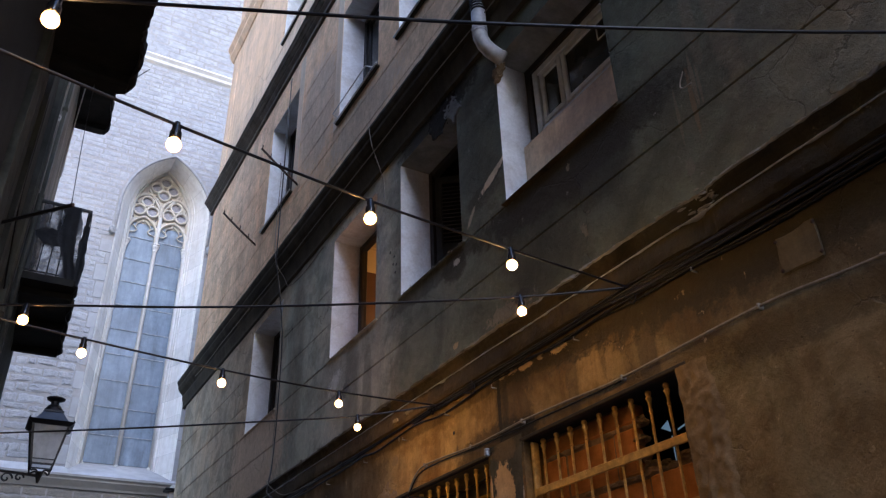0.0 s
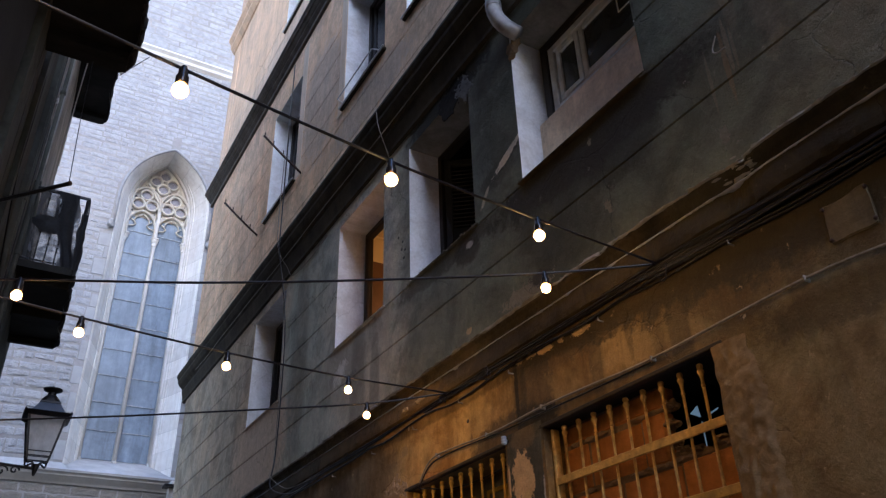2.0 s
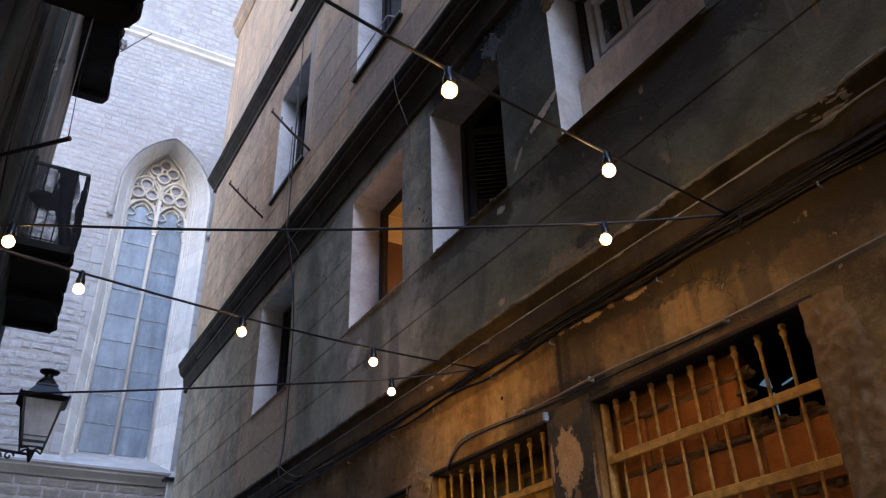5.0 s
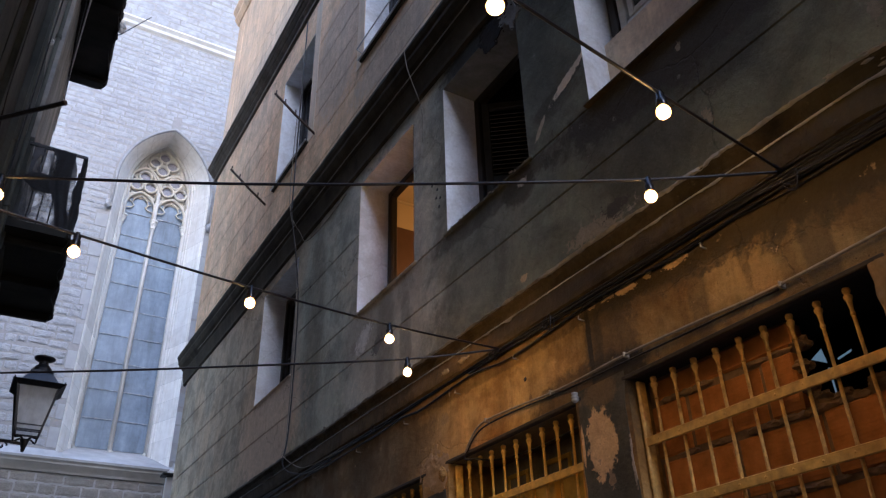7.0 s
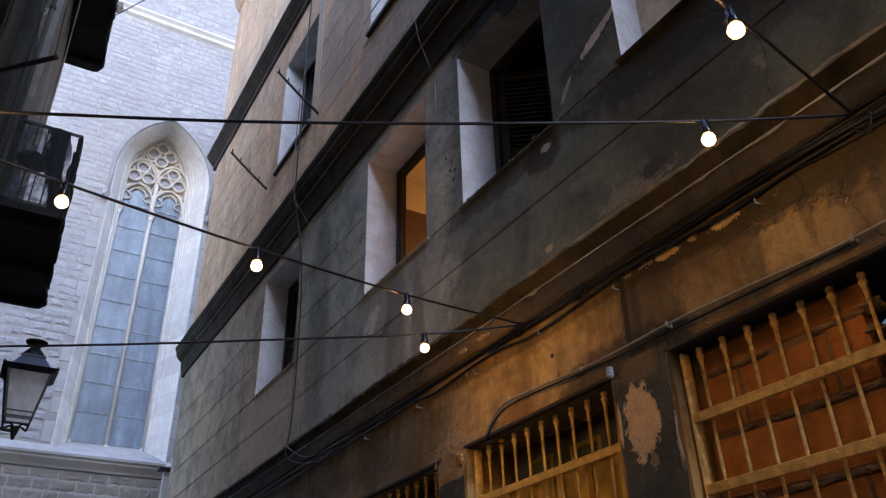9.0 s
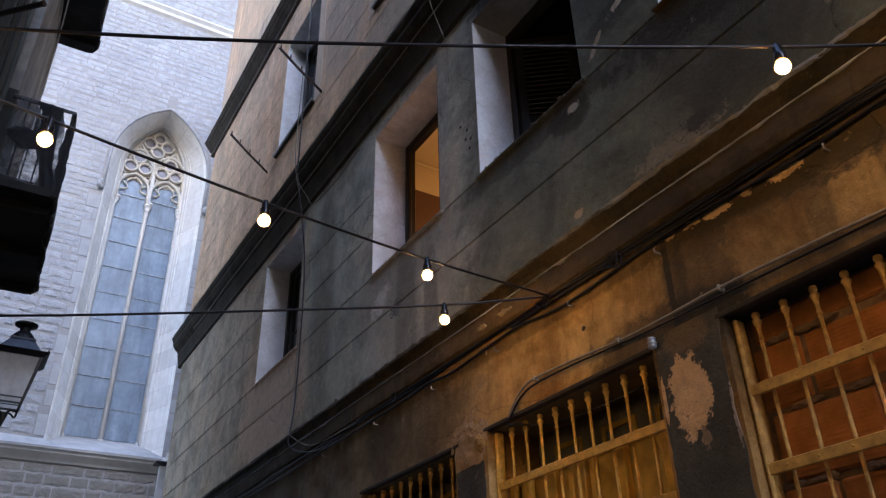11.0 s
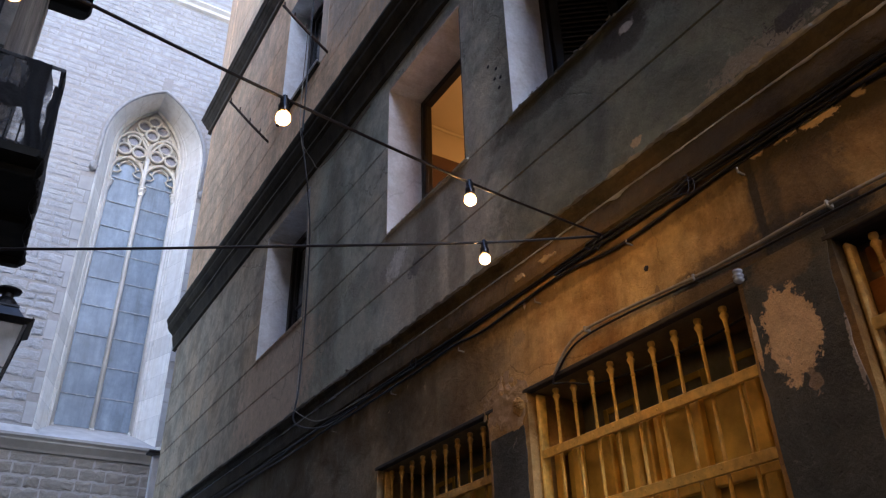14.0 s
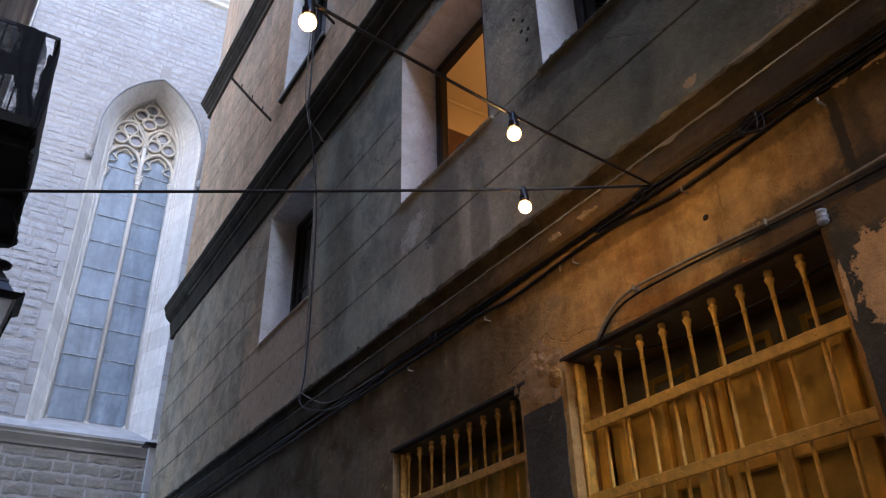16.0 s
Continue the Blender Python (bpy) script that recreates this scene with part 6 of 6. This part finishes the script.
# glass: one sheet a light, divided by saddle bars
PITCH = 0.68
for s in (-1, 1):
    for i in range(10):
        za, zb = GZB + i * PITCH, min(GZB + (i + 1) * PITCH, 13.3)
        bm = bmesh.new()
        x0, x1 = (CX - GW + 0.01, CX - 0.03) if s < 0 else (CX + 0.03, CX + GW - 0.01)
        t = random.uniform(-0.008, 0.008)
        vs = [bm.verts.new(p) for p in ((x0, GY + 0.05 + t, za + 0.006), (x1, GY + 0.05 - t, za + 0.006), (x1, GY + 0.05 - t * 0.5, zb - 0.006), (x0, GY + 0.05 + t * 0.5, zb - 0.006))]
        bm.faces.new(vs)
        part("pane", bm, M_LEADGL, win)
        if i == 9:
            continue
        bm = bmesh.new()
        dip = random.uniform(0.0, 0.007)
        tube(bm, [(x0 + (x1 - x0) * f, GY + 0.034, zb - dip * math.sin(math.pi * f)) for f in (0, 0.25, 0.5, 0.75, 1)], 0.008, 4)
        for f in (0.22, 0.5, 0.78):
            xx = x0 + (x1 - x0) * f
            box(bm, xx - 0.03, xx + 0.03, GY + 0.012, GY + 0.0259, zb - dip - 0.018, zb - dip + 0.006)
        part("saddle_bar", bm, M_LEADBAR, win, "grey iron saddle bar")
bm = bmesh.new()
bm.faces.new([bm.verts.new((x, GY + 0.055, z)) for x, z in arch(CX, GW, 13.31, GSPR, GRAD)])
part("tracery_plate", bm, M_TRAC, win, "recessed stone plate of the tracery")
M_SPANDREL = plain("dark_spandrel_glass", (0.07, 0.065, 0.062), 0.6, 0, 0.5, 26, 0.4)


def gap_pane(cx, cz, w):
    """A small dark three-sided piercing in the plate."""
    bm = bmesh.new()
    lathe(bm, [(w, 0), (w, 0.006)], 3, pose(cx, GY + 0.052, cz, 90, 0, random.choice((90, 0, 180))))
    part("spandrel_pane", bm, M_SPANDREL, win, "small dark piercing")


def bar_tube(pts, r, name="tracery_bar", closed=False, label="", deep=1.6):
    bm = bmesh.new()
    tube(bm, [(x, GY, z) for x, z in pts], r, 8, closed)
    for v in bm.verts:
        v.co.y = GY + (v.co.y - GY) * deep
    part(name, bm, M_MULL if name in ("mullion", "tracery_frame") else M_TRAC, win, label, smooth=True)


def ring(cx, cz, r, n=20):
    return [(cx + r * math.cos(2 * math.pi * i / n), cz + r * math.sin(2 * math.pi * i / n)) for i in range(n)]


def disc(cx, cz, r):
    bm = bmesh.new()
    lathe(bm, [(r, 0), (r, 0.006)], 20, pose(cx, GY + 0.045, cz, 90, 0, 0))
    part("foil_pane", bm, M_LATTICE, win, "pale latticed glass in a foil ring")


def foil(cx, cz, r):
    """A pierced stone ring with its pane and four small cusps."""
    bar_tube(ring(cx, cz, r), 0.034, "foil_ring", True, deep=1.5)
    disc(cx, cz, r - 0.01)
    for k in range(4):
        a = math.pi * (0.25 + 0.5 * k)
        bar_tube([(cx + (r - 0.01) * math.cos(a), cz + (r - 0.01) * math.sin(a)), (cx + (r - 0.055) * math.cos(a), cz + (r - 0.055) * math.sin(a))], [0.02, 0.008], "cusp")


bar_tube(arch(CX, GW - 0.02, 6.6, GSPR, GRAD, 20), 0.04, "tracery_frame")
bar_tube([(CX, 6.6), (CX, 12.7), (CX, 13.55)], 0.052, "mullion")
QZ = 14.53
for s in (-1, 1):
    c = CX - 0.02 + s * 0.39
    bar_tube(arch(c, 0.37, 12.7, 13.0, 0.5, 10), 0.036)
    bar_tube(arch(c, 0.375, 13.3, 13.77, 0.5, 12), 0.04)
    for dx, dz in ((0, 0.2), (-0.175, -0.1), (0.175, -0.1)):
        foil(c + dx, 13.8 + dz, 0.157)
    for dx, dz, w in ((-0.27, 0.14, 0.05), (0.27, 0.14, 0.05), (0.0, -0.27, 0.055), (-0.3, -0.32, 0.05), (0.3, -0.32, 0.05)):
        gap_pane(c + dx, 13.8 + dz, w)
    for dx in (-1, 1):
        bar_tube([(c + dx * 0.34, 12.95), (c + dx * 0.2, 12.98), (c + dx * 0.14, 13.05), (c + dx * 0.2, 13.13), (c + dx * 0.27, 13.18)], 0.018, "cusp")
        bar_tube([(c + dx * 0.2, 13.12), (c + dx * 0.17, 13.24), (c + dx * 0.08, 13.33), (c, 13.38)], 0.018, "cusp")
for dx, dz, w in ((-0.36, 0.1, 0.06), (0.36, 0.1, 0.06), (-0.2, -0.27, 0.06), (0.2, -0.27, 0.06), (0, 0, 0.045), (-0.48, -0.2, 0.05), (0.48, -0.2, 0.05)):
    gap_pane(CX + dx, QZ + dz, w)
for dx, dz in ((0, 0.22), (0, -0.22), (-0.22, 0.0), (0.22, 0.0)):
    foil(CX - 0.01 + dx, QZ + dz, 0.157)
bar_tube([(CX, 13.55), (CX - 0.07, 13.85), (CX - 0.3, 14.22), (CX - 0.42, 14.4)], 0.032)
bar_tube([(CX, 13.55), (CX + 0.07, 13.85), (CX + 0.3, 14.22), (CX + 0.42, 14.4)], 0.032)
for x in (CX - GW + 0.02, CX, CX + GW - 0.02):
    bm = bmesh.new()
    lathe(bm, [(0.05, 12.44), (0.07, 12.46), (0.055, 12.48), (0.06, 12.54), (0.095, 12.6), (0.085, 12.63), (0.11, 12.66), (0.11, 12.7), (0.06, 12.72)], 8, Matrix.Translation((x, GY - 0.03, 0)))
    for v in bm.verts:
        v.co += 0.02 * noise.noise_vector(v.co * 18)
    part("capital", bm, M_DRESS, win, "weathered carved capital")
    bm = bmesh.new()
    lathe(bm, [(0.075, 0), (0.075, 0.05), (0.05, 0.07), (0.05, 0.1)], 10, Matrix.Translation((x, GY - 0.02, 6.62)))
    part("colonnette_base", bm, M_DRESS, win)
for s in (-1, 1):
    bm = bmesh.new()
    tube(bm, [(CX + s * (GW + 0.0), GY - 0.06, 6.6), (CX + s * (GW + 0.0), GY - 0.06, 12.45)], 0.042, 8)
    part("colonnette", bm, M_MULL, win, "slender stone shaft", smooth=True)
# sloping sill and moulded ledge
bm = bmesh.new()
prof = [(GY + 0.1, 6.72), (GY - 0.02, 6.66), (CY - 0.2, 6.14), (CY - 0.22, 6.09), (CY - 0.18, 6.05), (CY - 0.18, 6.02), (CY - 0.08, 5.9), (CY - 0.06, 5.86), (CY + 0.002, 5.85)]
rows = []
for i in range(61):
    x = -5 + 0.16 * i if i < 60 else 4.62
    out = abs(x - CX) > HW
    r = []
    for j, (y, z) in enumerate(prof):
        if out and j < 2:
            y, z = CY + 0.002 - 0.001 * j, 6.34 - 0.01 * j
        r.append(bm.verts.new((x, y + 0.4 * wob(x, j, 2, 0.02), z + 0.4 * wob(x, j + 9, 2, 0.02))))
    rows.append(r)
for a, b in zip(rows, rows[1:]):
    for j in range(len(prof) - 1):
        # slope gets the lit copy, mouldings the shaded one
        bm.faces.new((a[j], b[j], b[j + 1], a[j + 1])).material_index = 1 if j < 2 else 0
solid("ledge_church", bm, [M_SILL, M_SILL_LIT], "sloping pale stone ledge under the church window", "ledge", kind="structure")
bm = bmesh.new()
prof = [(CY, 18.5), (CY - 0.16, 18.42), (CY - 0.18, 18.36), (CY - 0.1, 18.28), (CY - 0.08, 18.2), (CY, 18.14)]
a = [bm.verts.new((-9, y, z)) for y, z in prof]
b = [bm.verts.new((14, y, z)) for y, z in prof]
for j in range(len(prof) - 1):
    bm.faces.new((a[j], b[j], b[j + 1], a[j + 1]))
solid("string_course_church", bm, M_DRESS, "moulded stone string course across the church wall", "trim", kind="structure")
# flat pilaster at the wall's edge
bm = bmesh.new()
soft_box(bm, -1.5, -0.5, CY - 0.09, CY, 0, 18.1, 0.02)
solid("pilaster_church", bm, M_DRESS, "smooth pale stone pilaster", "pilaster", kind="structure")
# small lamp box on the corner
cl = thing("corner_floodlight", (3.42, 16.3, 5.2), "small dark hooded fitting with a pale back plate", "floodlight")
bm = bmesh.new()
soft_box(bm, 3.1, 3.32, 16.15, 16.4, 5.42, 5.47, 0.01)
part("hood", bm, M_IRON, cl)
bm = bmesh.new()
soft_box(bm, 3.2, 3.32, 16.3, 16.38, 4.7, 5.42, 0.01)
part("back_plate", bm, M_PVC, cl)
bm = bmesh.new()
soft_box(bm, 3.26, 3.6, 16.42, 16.6, 0.0, 5.6, 0.02)
solid("corner_post", bm, M_DRESS, "pale stone corner post beside the church", "post", kind="structure")

# ---- stones of the church wall ----
rng = random.Random(21)


def stone_mesh(seed, mat):
    """A unit stone, its face pillowed and uneven."""
    bm = bmesh.new()
    r = random.Random(seed)
    n, k = 6, 5
    g = {}
    for i in range(n):
        for j in range(k):
            edge = i in (0, n - 1) or j in (0, k - 1)
            x, z = i / (n - 1) - 0.5, j / (k - 1) - 0.5
            if edge:
                x *= 1 - 0.1 * r.random()
                z *= 1 - 0.32 * r.random()
            g[i, j] = bm.verts.new((x, (-0.2 - 0.35 * r.random() if edge else -0.6 - 0.8 * r.random()), z))
    for i in range(n - 1):
        for j in range(k - 1):
            bm.faces.new((g[i, j], g[i + 1, j], g[i + 1, j + 1], g[i, j + 1]))
    rim = [g[i, 0] for i in range(n)] + [g[n - 1, j] for j in range(1, k)] + [g[i, k - 1] for i in range(n - 2, -1, -1)] + [g[0, j] for j in range(k - 2, 0, -1)]
    back = [bm.verts.new((v.co.x, 0.3, v.co.z)) for v in rim]
    for a in range(len(rim)):
        b = (a + 1) % len(rim)
        bm.faces.new((rim[b], rim[a], back[a], back[b]))
    return finish("stone", bm, mat)


UPPER = [stone_mesh(100 + i, M_STONE) for i in range(10)]
LOWER = [stone_mesh(200 + i, M_STONE2) for i in range(6)]
spots = []


def course(z, h, lo, hi, xa, xb, kind):
    """One row of stones, its bed wandering a little; kind 1 is the squared work below the ledge."""
    x, tall = xa, rng.random() * 50
    while x < xb - 0.06:
        ln = min(rng.uniform(lo, hi), xb - x)
        if xb - x - ln < 0.12:
            ln = xb - x
        wave = 0.0 if kind else 0.35 * h * noise.noise((x * 0.9, tall, 0.3))
        cut = 0.97 if kind else rng.uniform(0.82, 1.0)
        spots.append((x + ln / 2, z + h / 2 + wave, ln - 0.004 - (0.014 if kind else 0.006) * rng.random(), h * cut, kind))
        x += ln


def jamb_stones(z, h, s):
    """A smooth dressed block beside the window; returns how far it reaches from the axis."""
    w = rng.choice((0.1, 0.15, 0.2, 0.28)) if s < 0 else rng.choice((0.25, 0.4, 0.55))
    jambs.append((CX + s * (HW + w / 2 + 0.004), z + h / 2, w, h - 0.008))
    return HW + w + 0.008


jambs = []
reach = {-1: (0, 0), 1: (0, 0)}
z = 6.36
while z < 18.1:
    h = rng.uniform(0.15, 0.26) if z < 10 else rng.uniform(0.12, 0.21)
    if z > 15.4:
        course(z, h, 0.16, 0.6, -0.5 - rng.random() * 0.01, 4.7, 0)
    else:
        far = max(half_width(zz, HW, SPR, RAD) for zz in (z, z + h)) + 0.1
        ends = {}
        for s in (-1, 1):
            if z > 12.1:
                ends[s] = far
                continue
            top, ext = reach[s]
            if z >= top - 0.02:
                hh = rng.uniform(0.3, 0.5)
                reach[s] = (z + hh, jamb_stones(z, hh, s))
            ends[s] = reach[s][1]
        course(z, h, 0.14, 0.6, -0.5, CX - ends[-1], 0)
        course(z, h, 0.2, 0.5, CX + ends[1], 4.7, 0)
    z += h
z = 18.52
while z < 23.6:
    h = rng.uniform(0.16, 0.3)
    course(z, h, 0.25, 1.1, -0.5 - rng.random() * 0.5, 4.7, 0)
    z += h
z = 3.2
while z < 5.7:
    h = rng.uniform(0.2, 0.25)
    course(z, min(h, 5.84 - z), 0.25, 0.6, -0.6 - rng.random() * 0.3, 4.6, 1)
    z += h
M_JAMBST = plain("smooth_ashlar", (0.37, 0.368, 0.366), 0.9, 0, 0.1, 5, 0.4, True, 0.2)
for x, z, w, h in jambs:
    bm = bmesh.new()
    soft_box(bm, x - w / 2, x + w / 2, CY - 0.012 - 0.006 * rng.random(), CY + 0.02, z - h / 2, z + h / 2, 0.006)
    part("jamb_stone", bm, M_JAMBST, church, "smooth dressed jamb block")
relief = lambda z: 0.02 if z < 10 else 0.013 if z < 13 else 0.008 if z < 18.2 else 0.0022
near = sorted(spots, key=lambda s: abs(s[0] - 1.4) + 0.25 * abs(s[1] - 9.0))
for x, z, w, h, kind in near[:300]:
    ob = new("stone", rng.choice(LOWER if kind else UPPER))
    ob.location, ob.scale = (x, CY, z), (w * rng.choice((1, -1)), relief(z) * rng.uniform(0.7, 1.3), h)
    ob.rotation_euler = (0, radians(rng.uniform(-0.8, 0.8)), 0)
    ob.parent = church
vs, fs, mi = [], [], []
for x, z, w, h, kind in near[300:]:
    me = rng.choice(LOWER if kind else UPPER)
    k = len(vs)
    d = relief(z) * rng.uniform(0.7, 1.3)
    vs += [(x + v.co.x * w, CY + v.co.y * d, z + v.co.z * h) for v in me.vertices]
    fs += [[k + i for i in p.vertices] for p in me.polygons]
    mi += [kind] * len(me.polygons)
me = bpy.data.meshes.new("stones")
me.from_pydata(vs, [], fs)
me.materials.append(M_STONE)
me.materials.append(M_STONE2)
me.polygons.foreach_set("material_index", mi)
ob = new("stones", me)
ob.parent = church
tagged(ob, kind="stuff")
